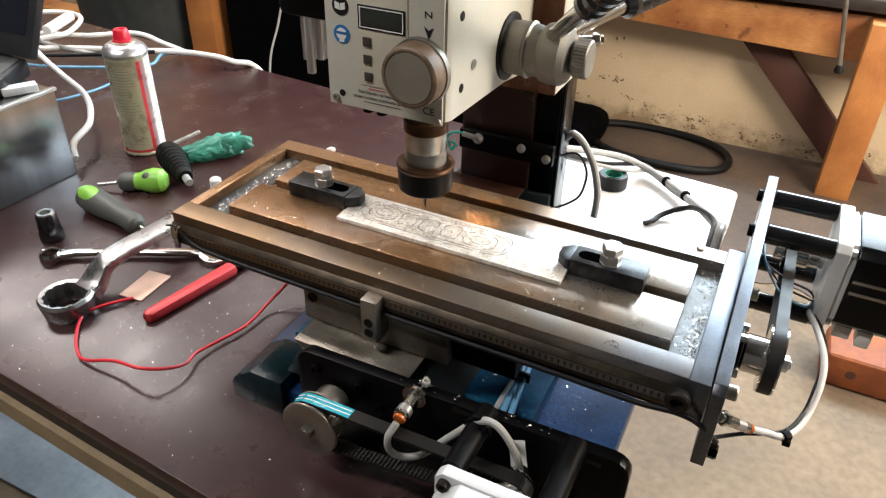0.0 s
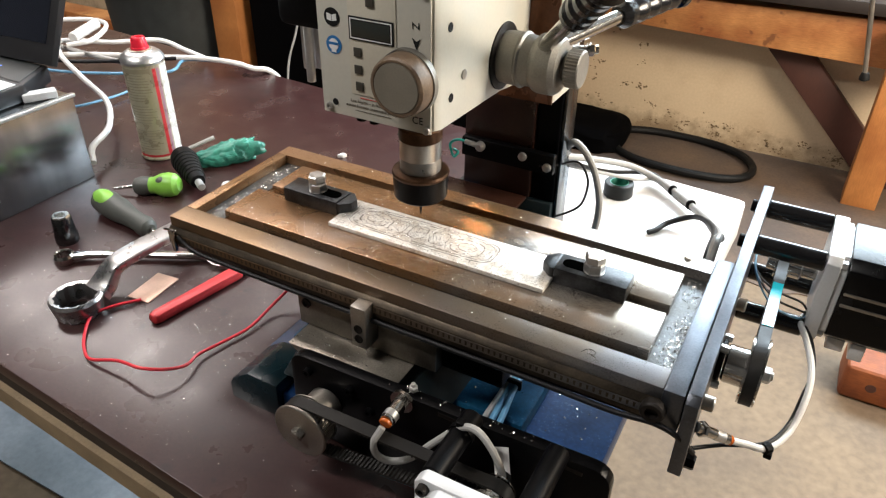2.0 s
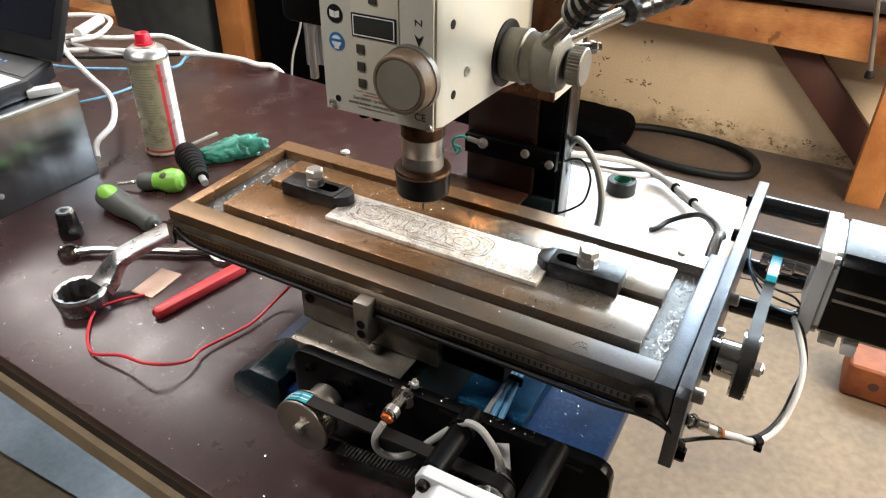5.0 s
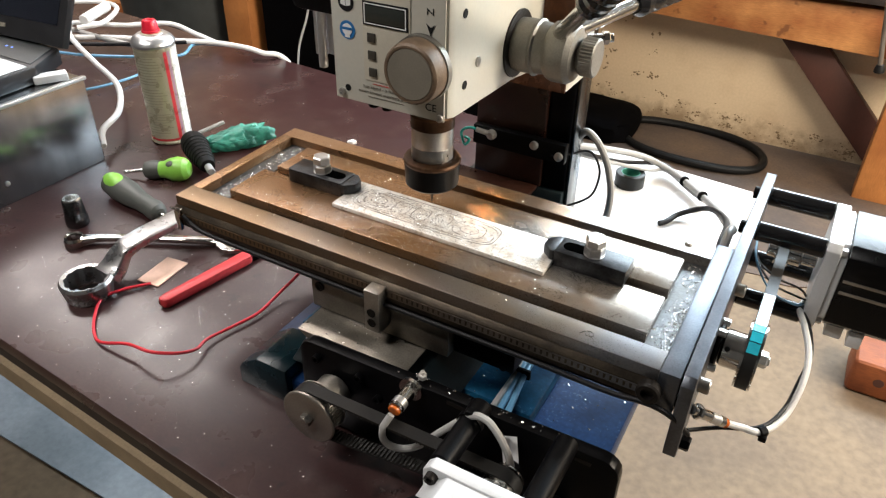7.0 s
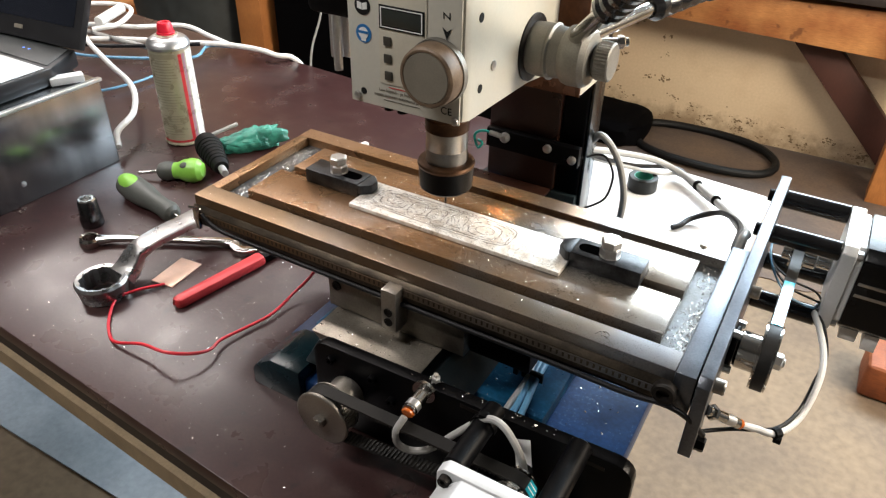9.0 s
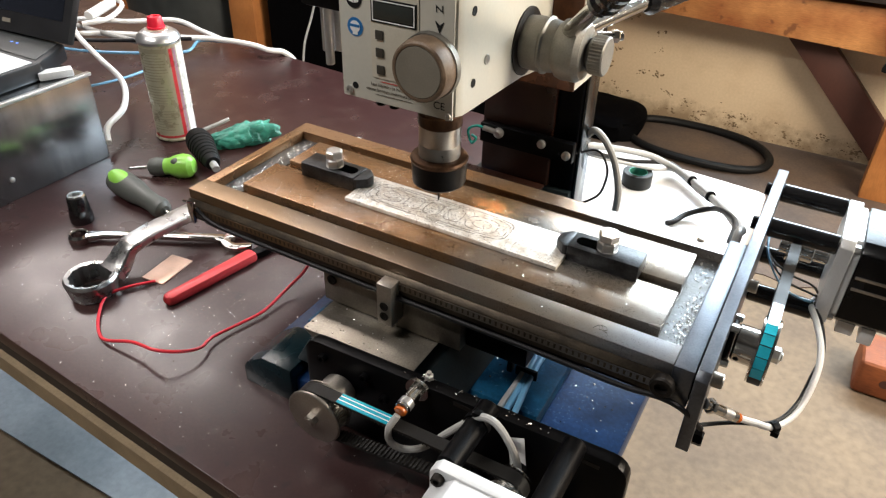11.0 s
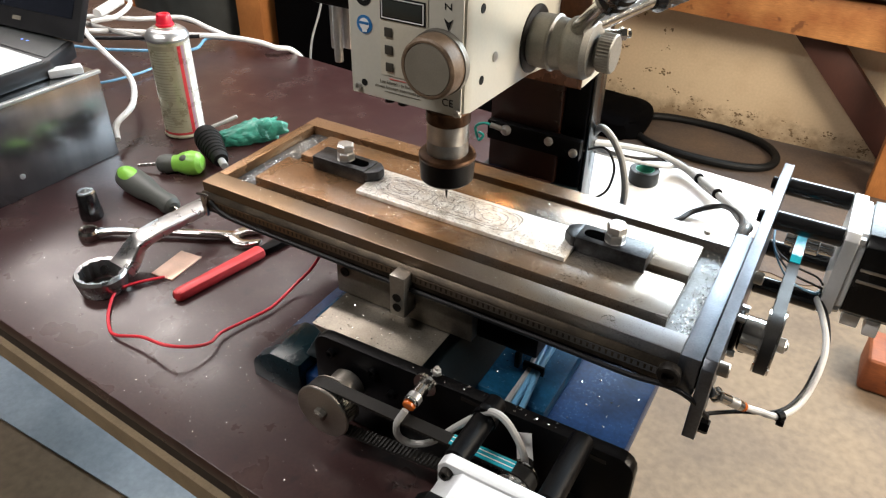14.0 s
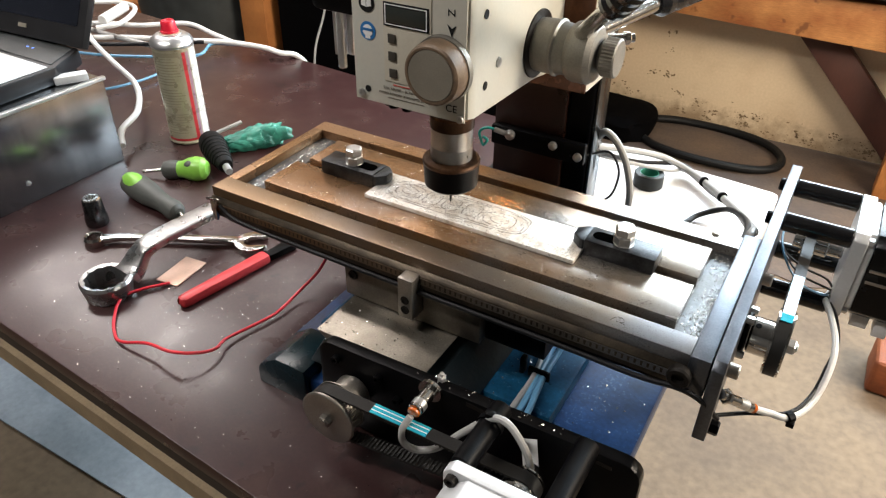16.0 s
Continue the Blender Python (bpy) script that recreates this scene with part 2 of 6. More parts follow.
PALM = mat("laptop_palm_rest", (0.7, 0.7, 0.68), 0.35, 0, 30, 0.06, None, 0.04)
CAN = mat("printed_can", (0.5, 0.47, 0.34), 0.3, 0.35, 60, 0.15, (0.4, 0.36, 0.25), 0.04, 400)
CAN_WHITE = mat("can_white", (0.75, 0.74, 0.7), 0.3, 0.2, 60, 0.1, None, 0.03)
CAN_RED = mat("can_red", (0.6, 0.04, 0.05), 0.3, 0.2, 60, 0.15, None, 0.03)
CAN_MAUVE = mat("can_mauve", (0.42, 0.25, 0.32), 0.3, 0.2, 60, 0.15, None, 0.03)
CAN_GREY = mat("can_grey_print", (0.32, 0.29, 0.2), 0.35, 0.2, 60, 0.15, None, 0.03)
RED_CAP = mat("red_cap", (0.7, 0.015, 0.04), 0.35, 0, 60, 0.1, None, 0.03)
GREEN = mat("lime_plastic", (0.22, 0.5, 0.06), 0.35, 0, 60, 0.12, None, 0.05)
GREY_RUBBER = mat("grey_grip_rubber", (0.07, 0.073, 0.064), 0.5, 0, 60, 0.15, None, 0.1)
RAG = mat("green_rag", (0.01, 0.11, 0.08), 0.45, 0, 40, 0.4, (0.05, 0.3, 0.22), 0.3, 200)
COPPER = mat("copper_clad", (0.74, 0.48, 0.36), 0.4, 0.45, 60, 0.12, None, 0.05)
RED_HANDLE = mat("red_plastic_handle", (0.62, 0.045, 0.05), 0.4, 0, 50, 0.15, None, 0.05)
TAPE = mat("black_tape", (0.008, 0.009, 0.009), 0.4, 0, 60, 0.2, spec=0.25)
TAPE_CORE = mat("green_card_core", (0.05, 0.28, 0.2), 0.6, 0, 60, 0.2)
FABRIC = mat("dark_fabric", (0.0018, 0.0018, 0.0022), 0.85, 0, 20, 0.35, None, 0.4, 200, 0.03)
DARKGREY = mat("dark_grey_plastic", (0.03, 0.035, 0.035), 0.5, 0, 30, 0.3, None, 0.2)
GREENWIRE = mat("green_wire", (0.01, 0.3, 0.25), 0.4, 0, 60, 0.1, None, 0.0)


def warm_left(m, color, x0, x1, most):
    """Warm reflected light put into the base colour as brown, fading unevenly along x."""
    nt = m.node_tree
    n, l = nt.nodes, nt.links
    b = n["Principled BSDF"]
    old = b.inputs["Base Color"].links[0].from_socket
    tc, sep, no = n.new("ShaderNodeTexCoord"), n.new("ShaderNodeSeparateXYZ"), n.new("ShaderNodeTexNoise")
    no.inputs["Scale"].default_value, no.inputs["Detail"].default_value = 16, 4
    l.new(tc.outputs["Object"], sep.inputs[0])
    l.new(tc.outputs["Object"], no.inputs["Vector"])
    ad = n.new("ShaderNodeMath")
    ad.operation = "MULTIPLY_ADD"
    ad.inputs[1].default_value = 0.5
    l.new(no.outputs["Fac"], ad.inputs[0])
    l.new(sep.outputs["X"], ad.inputs[2])
    mr = n.new("ShaderNodeMapRange")
    mr.inputs["From Min"].default_value, mr.inputs["From Max"].default_value = x0 + 0.25, x1 + 0.25
    mr.inputs["To Min"].default_value, mr.inputs["To Max"].default_value = most, 0.0
    l.new(ad.outputs[0], mr.inputs["Value"])
    mx = n.new("ShaderNodeMix")
    mx.data_type = "RGBA"
    mx.inputs[7].default_value = (*color, 1)
    l.new(mr.outputs["Result"], mx.inputs[0])
    l.new(old, mx.inputs[6])
    l.new(mx.outputs[2], b.inputs["Base Color"])


# brown reflections on the table's left are put into the steel's colour
warm_left(STEEL_OILED, (0.33, 0.165, 0.06), -0.06, 0.12, 0.8)
warm_left(STEEL, (0.2, 0.118, 0.05), -0.2, 0.14, 0.75)


def specks(m, color, scale, least, most):
    """Small dark pits and dried oil spots over the base colour."""
    nt = m.node_tree
    n, l = nt.nodes, nt.links
    b = n["Principled BSDF"]
    old = b.inputs["Base Color"].links[0].from_socket
    tc, fine, cloud = n.new("ShaderNodeTexCoord"), n.new("ShaderNodeTexNoise"), n.new("ShaderNodeTexNoise")
    fine.inputs["Scale"].default_value, fine.inputs["Detail"].default_value = scale, 2
    cloud.inputs["Scale"].default_value, cloud.inputs["Detail"].default_value = scale * 0.07, 3
    mul = n.new("ShaderNodeMath")
    mul.operation = "MULTIPLY_ADD"
    mul.inputs[1].default_value = 0.5
    for node in (fine, cloud):
        l.new(tc.outputs["Object"], node.inputs["Vector"])
    l.new(cloud.outputs["Fac"], mul.inputs[0])
    l.new(fine.outputs["Fac"], mul.inputs[2])
    cut = n.new("ShaderNodeMapRange")
    cut.inputs["From Min"].default_value, cut.inputs["From Max"].default_value = least, least + 0.09
    cut.inputs["To Min"].default_value, cut.inputs["To Max"].default_value = 0.0, most
    l.new(mul.outputs[0], cut.inputs["Value"])
    mx = n.new("ShaderNodeMix")
    mx.data_type = "RGBA"
    mx.inputs[7].default_value = (*color, 1)
    l.new(cut.outputs["Result"], mx.inputs[0])
    l.new(old, mx.inputs[6])
    l.new(mx.outputs[2], b.inputs["Base Color"])


specks(STEEL, (0.05, 0.032, 0.02), 900, 0.88, 0.5)
specks(STEEL_OILED, (0.06, 0.034, 0.016), 800, 0.85, 0.7)
specks(WORK, (0.2, 0.16, 0.12), 800, 0.84, 0.8)
specks(BASEBLUE, (0.1, 0.2, 0.36), 300, 0.9, 0.22)
specks(LEDGE_LIT, (0.12, 0.26, 0.36), 300, 0.91, 0.22)
specks(TIMBER, (0.13, 0.045, 0.015), 26, 0.89, 0.8)
specks(HEADPAINT, (0.36, 0.3, 0.2), 60, 0.92, 0.5)
specks(BENCH, (0.012, 0.006, 0.006), 45, 0.88, 0.7)


def dirty_foot(m, color, z0, high):
    """Damp dirt that creeps up a wall from z0 in an uneven, cloudy front."""
    nt = m.node_tree
    n, l = nt.nodes, nt.links
    b = n["Principled BSDF"]
    old = b.inputs["Base Color"].links[0].from_socket
    tc, sep, no = n.new("ShaderNodeTexCoord"), n.new("ShaderNodeSeparateXYZ"), n.new("ShaderNodeTexNoise")
    no.inputs["Scale"].default_value, no.inputs["Detail"].default_value, no.inputs["Roughness"].default_value = 9, 9, 0.7
    l.new(tc.outputs["Object"], sep.inputs[0])
    l.new(tc.outputs["Object"], no.inputs["Vector"])
    up = n.new("ShaderNodeMapRange")
    up.inputs["From Min"].default_value, up.inputs["From Max"].default_value = z0, z0 + high
    up.inputs["To Min"].default_value, up.inputs["To Max"].default_value = 0.22, -0.3
    l.new(sep.outputs["Z"], up.inputs["Value"])
    ad = n.new("ShaderNodeMath")
    l.new(no.outputs["Fac"], ad.inputs[0])
    l.new(up.outputs["Result"], ad.inputs[1])
    cut = n.new("ShaderNodeMapRange")
    cut.inputs["From Min"].default_value, cut.inputs["From Max"].default_value = 0.46, 0.72
    cut.inputs["To Min"].default_value, cut.inputs["To Max"].default_value = 0.0, 0.8
    l.new(ad.outputs[0], cut.inputs["Value"])
    mx = n.new("ShaderNodeMix")
    mx.data_type = "RGBA"
    mx.inputs[7].default_value = (*color, 1)
    l.new(cut.outputs["Result"], mx.inputs[0])
    l.new(old, mx.inputs[6])
    l.new(mx.outputs[2], b.inputs["Base Color"])


dirty_foot(PLASTER, (0.2, 0.13, 0.07), -0.62, 0.16)


# ---- shapes ----
def bx(x0, x1, y0, y1, z0, z1, bev=0.0, seg=2):
    bm = bmesh.new()
    bmesh.ops.create_cube(bm, size=1)
    bmesh.ops.scale(bm, vec=(abs(x1 - x0), abs(y1 - y0), abs(z1 - z0)), verts=bm.verts)
    bmesh.ops.translate(bm, vec=((x0 + x1) / 2, (y0 + y1) / 2, (z0 + z1) / 2), verts=bm.verts)
    if bev:
        bmesh.ops.bevel(bm, geom=bm.edges[:], offset=bev, segments=seg, profile=0.5, affect="EDGES")
    return bm


def prism(poly, axis, a, b, bev=0.0):
    """A polygon in the plane across axis, drawn out from a to b. Its two numbers are the other axes in order."""
    bm = bmesh.new()

    def place(p, w):
        return {"x": (w, p[0], p[1]), "y": (p[0], w, p[1]), "z": (p[0], p[1], w)}[axis]
    lo = [bm.verts.new(place(p, a)) for p in poly]
    hi = [bm.verts.new(place(p, b)) for p in poly]
    bm.faces.new(lo), bm.faces.new(hi)
    for i in range(len(poly)):
        j = (i + 1) % len(poly)
        bm.faces.new((lo[i], lo[j], hi[j], hi[i]))
    bmesh.ops.recalc_face_normals(bm, faces=bm.faces)
    if bev:
        bmesh.ops.bevel(bm, geom=bm.edges[:], offset=bev, segments=2, profile=0.5, affect="EDGES")
    return bm


def lathe(profile, origin, way, n=40):
    """Turns (distance along way, radius) pairs round the line from origin."""
    bm = bmesh.new()
    q = Vector(way).normalized().to_track_quat("Z", "Y")
    rings = []
    for h, r in profile:
        if r <= 1e-6:
            rings.append([bm.verts.new(Vector(origin) + q @ Vector((0, 0, h)))])
        else:
            rings.append([bm.verts.new(Vector(origin) + q @ Vector((r * math.cos(2 * math.pi * i / n), r * math.sin(2 * math.pi * i / n), h))) for i in range(n)])
    for a, b in zip(rings, rings[1:]):
        for i in range(n):
            j = (i + 1) % n
            if len(a) == 1 and len(b) == 1:
                continue
            if len(a) == 1:
                bm.faces.new((a[0], b[i], b[j]))
            elif len(b) == 1:
                bm.faces.new((a[i], a[j], b[0]))
            else:
                bm.faces.new((a[i], a[j], b[j], b[i]))
    bmesh.ops.recalc_face_normals(bm, faces=bm.faces)
    return bm


def rod(p, q, r, n=24, r2=None, edge=0.12):
    p, q = Vector(p), Vector(q)
    h = (q - p).length
    r2 = r if r2 is None else r2
    e = min(edge * r, h * 0.3)
    return lathe([(0, 0), (0, r - e), (e, r), (h - e, r2), (h, r2 - e), (h, 0)], p, q - p, n)


def hexbolt(p, way, across, h, washer=True):
    bm = lathe([(0, 0), (0, across * 0.56), (h * 0.82, across * 0.56), (h, across * 0.47), (h, 0)], p, way, 6)
    return bm


def spline(pts, steps=8):
    pts = [Vector(p) for p in pts]
    ext = [pts[0] * 2 - pts[1]] + pts + [pts[-1] * 2 - pts[-2]]
    out = []
    for i in range(1, len(ext) - 2):
        a, b, c, d = ext[i - 1:i + 3]
        for k in range(steps):
            t = k / steps
            out.append(0.5 * ((2 * b) + (c - a) * t + (2 * a - 5 * b + 4 * c - d) * t * t + (3 * b - a - 3 * c + d) * t ** 3))
    return out + [pts[-1]]


def tube(pts, r, n=10, steps=8, smooth=True):
    path = spline(pts, steps) if smooth else [Vector(p) for p in pts]
    bm = bmesh.new()
    rings, side = [], None
    for i, p in enumerate(path):
        way = (path[min(i + 1, len(path) - 1)] - path[max(i - 1, 0)]).normalized()
        side = way.orthogonal().normalized() if side is None else (side - way * side.dot(way)).normalized()
        up = way.cross(side)
        rings.append([bm.verts.new(p + r * (math.cos(2 * math.pi * k / n) * side + math.sin(2 * math.pi * k / n) * up)) for k in range(n)])
    for a, b in zip(rings, rings[1:]):
        for k in range(n):
            j = (k + 1) % n
            bm.faces.new((a[k], a[j], b[j], b[k]))
    bm.faces.new(rings[0]), bm.faces.new(rings[-1])
    bmesh.ops.recalc_face_normals(bm, faces=bm.faces)
    return bm


def merged(*many):
    out = bmesh.new()
    for bm in many:
        me = bpy.data.meshes.new("tmp")
        bm.to_mesh(me)
        out.from_mesh(me)
        bpy.data.meshes.remove(me)
        bm.free()
    return out


def turned(bm, m):
    bmesh.ops.transform(bm, matrix=m, verts=bm.verts)
    return bm


def finish(name, bm, material, smooth=True):
    me = bpy.data.meshes.new(name)
    bm.to_mesh(me)
    bm.free()
    me.materials.append(material)
    if smooth:
        for p in me.polygons:
            p.use_smooth = True
        me.set_sharp_from_angle(angle=radians(28))
    return me


def part(name, bm, material, parent, label=""):
    ob = new(name, finish(name, bm, material))
    ob.parent = parent
    if label:
        ob["label"] = label
    return ob


def solid(name, bm, material, label, category, group="", kind=""):
    return tagged(new(name, finish(name, bm, material)), label, category, group, kind)


def thing(name, label, category, group="", at=(0, 0, 0)):
    ob = new(name)
    ob.empty_display_size = 0.02
    ob.location = at
    return tagged(ob, label, category, group)


def lettering(words, size, m, material, parent, name="lettering", label=""):
    """Flat raised words, as a mesh, in the built-in font."""
    cu = bpy.data.curves.new(name, "FONT")
    cu.body, cu.size, cu.extrude, cu.align_x, cu.align_y = words, size, 0.0001, "CENTER", "CENTER"
    tmp = bpy.data.objects.new(name, cu)
    me = bpy.data.meshes.new_from_object(tmp)
    bpy.data.objects.remove(tmp)
    me.transform(m)
    me.materials.clear()
    me.materials.append(material)
    ob = new(name, me)
    ob.parent = parent
    if label:
        ob["label"] = label
    return ob


# ---- the room ----
FLOOR, BACK, CEIL = -0.62, 2.15, 1.9
solid("floor", bx(-4.5, 2.5, -2.6, 2.3, FLOOR - 0.1, FLOOR), CONCRETE, "worn beige concrete workshop floor with brown stains", "floor", kind="structure")
solid("ceiling", bx(-4.5, 2.5, -2.6, 2.3, CEIL, CEIL + 0.1), PLAINWALL, "plain grey workshop ceiling", "ceiling", kind="structure")
back = merged(bx(-4.5, 2.5, BACK, BACK + 0.12, FLOOR, 0.7), bx(-4.5, 2.5, BACK, BACK + 0.12, 1.7, CEIL),
              bx(-4.5, -0.15, BACK, BACK + 0.12, 0.7, 1.7), bx(1.65, 2.5, BACK, BACK + 0.12, 0.7, 1.7))
solid("wall_north", back, PLASTER, "cream painted wall with mouldy brown stains near the floor", "wall", kind="structure")
solid("wall_west", bx(-4.6, -4.5, -2.6, 2.3, FLOOR, CEIL), PLAINWALL, "plain grey workshop wall", "wall", kind="structure")
solid("wall_south", bx(-4.5, 2.5, -2.7, -2.6, FLOOR, CEIL), PLAINWALL, "plain grey workshop wall", "wall", kind="structure")
east = merged(bx(2.5, 2.6, -2.6, 2.3, FLOOR, 0.7), bx(2.5, 2.6, -2.6, 2.3, 1.6, CEIL), bx(2.5, 2.6, -2.6, -0.5, 0.7, 1.6), bx(2.5, 2.6, 0.9, 2.3, 0.7, 1.6))
solid("wall_east", east, PLAINWALL, "plain grey workshop wall with an opening for the side fill light", "wall", kind="structure")

# mould on the back wall: clusters of small uneven flecks, thick along the foot
rng = random.Random(4)
bm = bmesh.new()


def fleck(x, z, r):
    vs = [bm.verts.new((x + r * rng.uniform(0.4, 1.5) * math.cos(a), BACK - 0.001, z + r * rng.uniform(0.35, 1.1) * math.sin(a))) for a in (0.1, 0.9, 1.7, 2.5, 3.3, 4.1, 4.9, 5.7)]
    bm.faces.new(vs)


for k in range(46):
    cx = rng.uniform(-0.75, 0.6) if k > 12 else rng.uniform(-0.75, -0.3)
    cz = FLOOR + 0.02 + abs(rng.gauss(0, 0.05)) if k > 9 else rng.uniform(-0.5, -0.2)
    if -0.75 < cx < -0.3 and k > 9:
        cz += 0.045
    for q in range(rng.randint(4, 16)):
        fleck(cx + rng.gauss(0, 0.014), max(FLOOR + 0.003, cz + rng.gauss(0, 0.007)), rng.uniform(0.0012, 0.0056))
for k in range(160):
    fleck(rng.uniform(-0.8, 0.62), FLOOR + 0.004 + abs(rng.gauss(0, 0.03)), rng.uniform(0.0008, 0.003))
st = part("stain", bm, STAIN, bpy.data.objects["wall_north"], "dark brown mould flecks")
st["kind"] = "stuff"

# the other bench in front of the back wall: timber beam, brace and post
other = thing("timber_bench", "orange pine workbench frame with a dark diagonal brace by the wall", "workbench", at=(0, 0, 0))
part("beam", prism([(-0.8, -0.166), (1.3, -0.234), (1.3, -0.048), (-0.8, -0.088)], "y", 1.98, 2.05, 0.004), TIMBER, other, "orange pine beam")
part("brace", prism([(0.02, -0.15), (0.159, -0.15), (0.622, -0.62), (0.486, -0.62)], "y", 2.06, 2.1, 0.003), TIMBER_DARK, other, "dark brown diagonal brace")
part("post", bx(0.43, 0.53, 1.88, 1.975, FLOOR, -0.065, 0.004), TIMBER_UP, other, "orange pine post")
part("post", bx(-0.7, -0.6, 1.98, 2.05, FLOOR, -0.222, 0.004), TIMBER, other, "orange pine post")
part("worktop", bx(-0.8, 1.35, 1.93, 2.13, -0.046, -0.01, 0.003), BENCH_EDGE, other, "dark worktop")

hook = thing("hanging_rod", "thin steel rod with a black rubber foot hanging from the bench", "rod")
part("shaft", rod((0.325, 1.59, 0.085), (0.366, 1.6, -0.118), 0.006), STEEL_GREY, hook)
part("foot", lathe([(0, 0), (0, 0.0085), (0.012, 0.0125), (0.019, 0.0125), (0.021, 0.009), (0.021, 0)], (0.3655, 1.6, -0.11), (0.1, 0, -1), 20), RUBBER, hook, "black rubber foot")

# added strip: the brighter, bluer tone of the floor here is put into its colour
solid("floor_strip", prism([(-4.0, -0.12), (-0.2, -0.075), (-0.2, 0.45), (-4.0, 0.45)], "z", FLOOR, FLOOR + 0.004, 0.0), GREYFLOOR, "blue-grey floor strip under the bench", "floor", kind="structure")
# added sheet, wavy at the front, that paints the floor's dim far part
solid("floor_shade_sheet", prism([(-1.4 + 0.03 * k, 1.27 + 0.07 * noise.noise(Vector((k * 0.21, 1.0, 0))) + 0.02 * noise.noise(Vector((k * 0.9, 3.0, 0)))) for k in range(71)] + [(0.7, 2.14), (-1.4, 2.14)], "z", FLOOR, FLOOR + 0.003, 0.0), DIM_FLOOR, "dark sheet for the dimmer floor along the wall", "floor covering", kind="structure")
hose = thing("hose", "black rubber hose coiled in a loop on the floor", "hose")
loop = [(-0.105 + 0.25 * math.cos(a) - 0.035 * math.sin(a), 1.965 + 0.155 * math.sin(a), FLOOR + 0.018 + 0.004 * math.sin(3 * a)) for a in [math.pi * 0.86 - 2 * math.pi * k / 22 for k in range(21)]]
part("coil", tube([(-0.62, 1.98, FLOOR + 0.03), (-0.48, 2.06, FLOOR + 0.04), (-0.4, 2.09, FLOOR + 0.03)] + loop + [(-0.4, 1.99, FLOOR + 0.03), (-0.55, 1.96, FLOOR + 0.02)], 0.014, 12), RUBBER, hose)

bag = thing("black_bag", "black crumpled bag lying against the wall", "bag")
bm = bmesh.new()
bmesh.ops.create_icosphere(bm, subdivisions=4, radius=1)
for v in bm.verts:
    v.co *= 1 + 0.16 * noise.noise(v.co * 2.2) + 0.06 * noise.noise(v.co * 6)
    c = Vector([math.copysign(abs(w) ** 0.55, w) for w in v.co])
    v.co = Vector((-0.52 + c.x * 0.215, 1.96 + c.y * 0.135, max(FLOOR + 0.001, FLOOR + 0.03 + c.z * 0.062)))
part("body", bm, FABRIC, bag)

block = thing("timber_offcut", "reddish pine timber offcut with worn edges lying on the floor", "timber")
bm = bx(0.487, 0.74, 0.93, 1.05, FLOOR, -0.532, 0.012, 3)
for v in bm.verts:
    v.co += Vector((1, 0.6, 0.4)) * 0.006 * noise.noise(v.co * 23) if v.co.z > FLOOR + 0.02 else Vector()
part("piece", bm, TIMBER_RED, block)
part("knot", lathe([(0, 0), (0, 0.011), (0.0006, 0.01), (0.0006, 0)], (0.545, 0.9298, -0.575), (0, -1, 0), 14), TIMBER_DARK, block, "dark knot")

# ---- the bench ----
bench = thing("workbench", "workbench with a dark brown film-faced plywood top and plywood apron", "workbench")


def benchline(x):
    return -0.2362 - 0.0672 * (x + 0.4474)


def benchback(x):
    return 0.578 - 0.085 * (x + 0.68)


XL, XR = -2.1, 0.16
part("top", prism([(XL, benchline(XL)), (XR, benchline(XR)), (XR, benchback(XR)), (XL, benchback(XL))], "z", -0.018, 0.0, 0.0012), BENCH, bench, "dark brown film-faced top")
part("edge_strip", prism([(XL, benchline(XL) + 0.001), (XR, benchline(XR) + 0.001), (XR, benchline(XR) + 0.03), (XL, benchline(XL) + 0.03)], "z", -0.034, -0.0185), BENCH_EDGE, bench, "dark edge strip")
part("apron", prism([(XL, benchline(XL) - 0.006), (XR, benchline(XR) - 0.006), (XR, benchline(XR) + 0.02), (XL, benchline(XL) + 0.02)], "z", -0.06, -0.0345), PLY, bench, "pale plywood apron")
part("underframe", prism([(XL, benchline(XL) + 0.05), (XR - 0.02, benchline(XR) + 0.05), (XR - 0.02, benchback(XR) - 0.05), (XL, benchback(XL) - 0.05)], "z", -0.07, -0.0185), PLY, bench)
for x in (-1.9, -0.1):
    for y in (-0.12, 0.42):
        part("leg", bx(x, x + 0.07, y, y + 0.07, FLOOR, -0.07, 0.003), TIMBER, bench)

# ---- dim clutter behind the bench ----
sack = thing("dark_bin", "large dark grey plastic bin behind the bench", "bin")
part("body", lathe([(0, 0), (0, 0.2), (0.55, 0.235), (0.55, 0.0)], (-1.76, 1.3, FLOOR), (0, 0, 1), 36), DARKGREY, sack)
part("rim", lathe([(0.551, 0.2), (0.551, 0.245), (0.58, 0.245), (0.58, 0.2)], (-1.76, 1.3, FLOOR), (0, 0, 1), 36), DARKGREY, sack, "thick rolled rim")
cab = thing("black_cabinet", "tall black cabinet standing behind the bench", "cabinet")
part("body", bx(-1.38, -0.5, 1.24, 1.7, FLOOR, 0.5, 0.01), FABRIC, cab)
part("door", bx(-1.36, -0.52, 1.225, 1.238, FLOOR + 0.03, 0.48, 0.004), FABRIC, cab)
post = thing("timber_post", "upright orange pine post behind the bench", "post")
part("shaft", bx(-1.505, -1.4, 1.2, 1.3, FLOOR, 0.7, 0.004), TIMBER_UP, post)
shelf = thing("timber_pallet", "stack of pale pine boards on the floor", "boards")
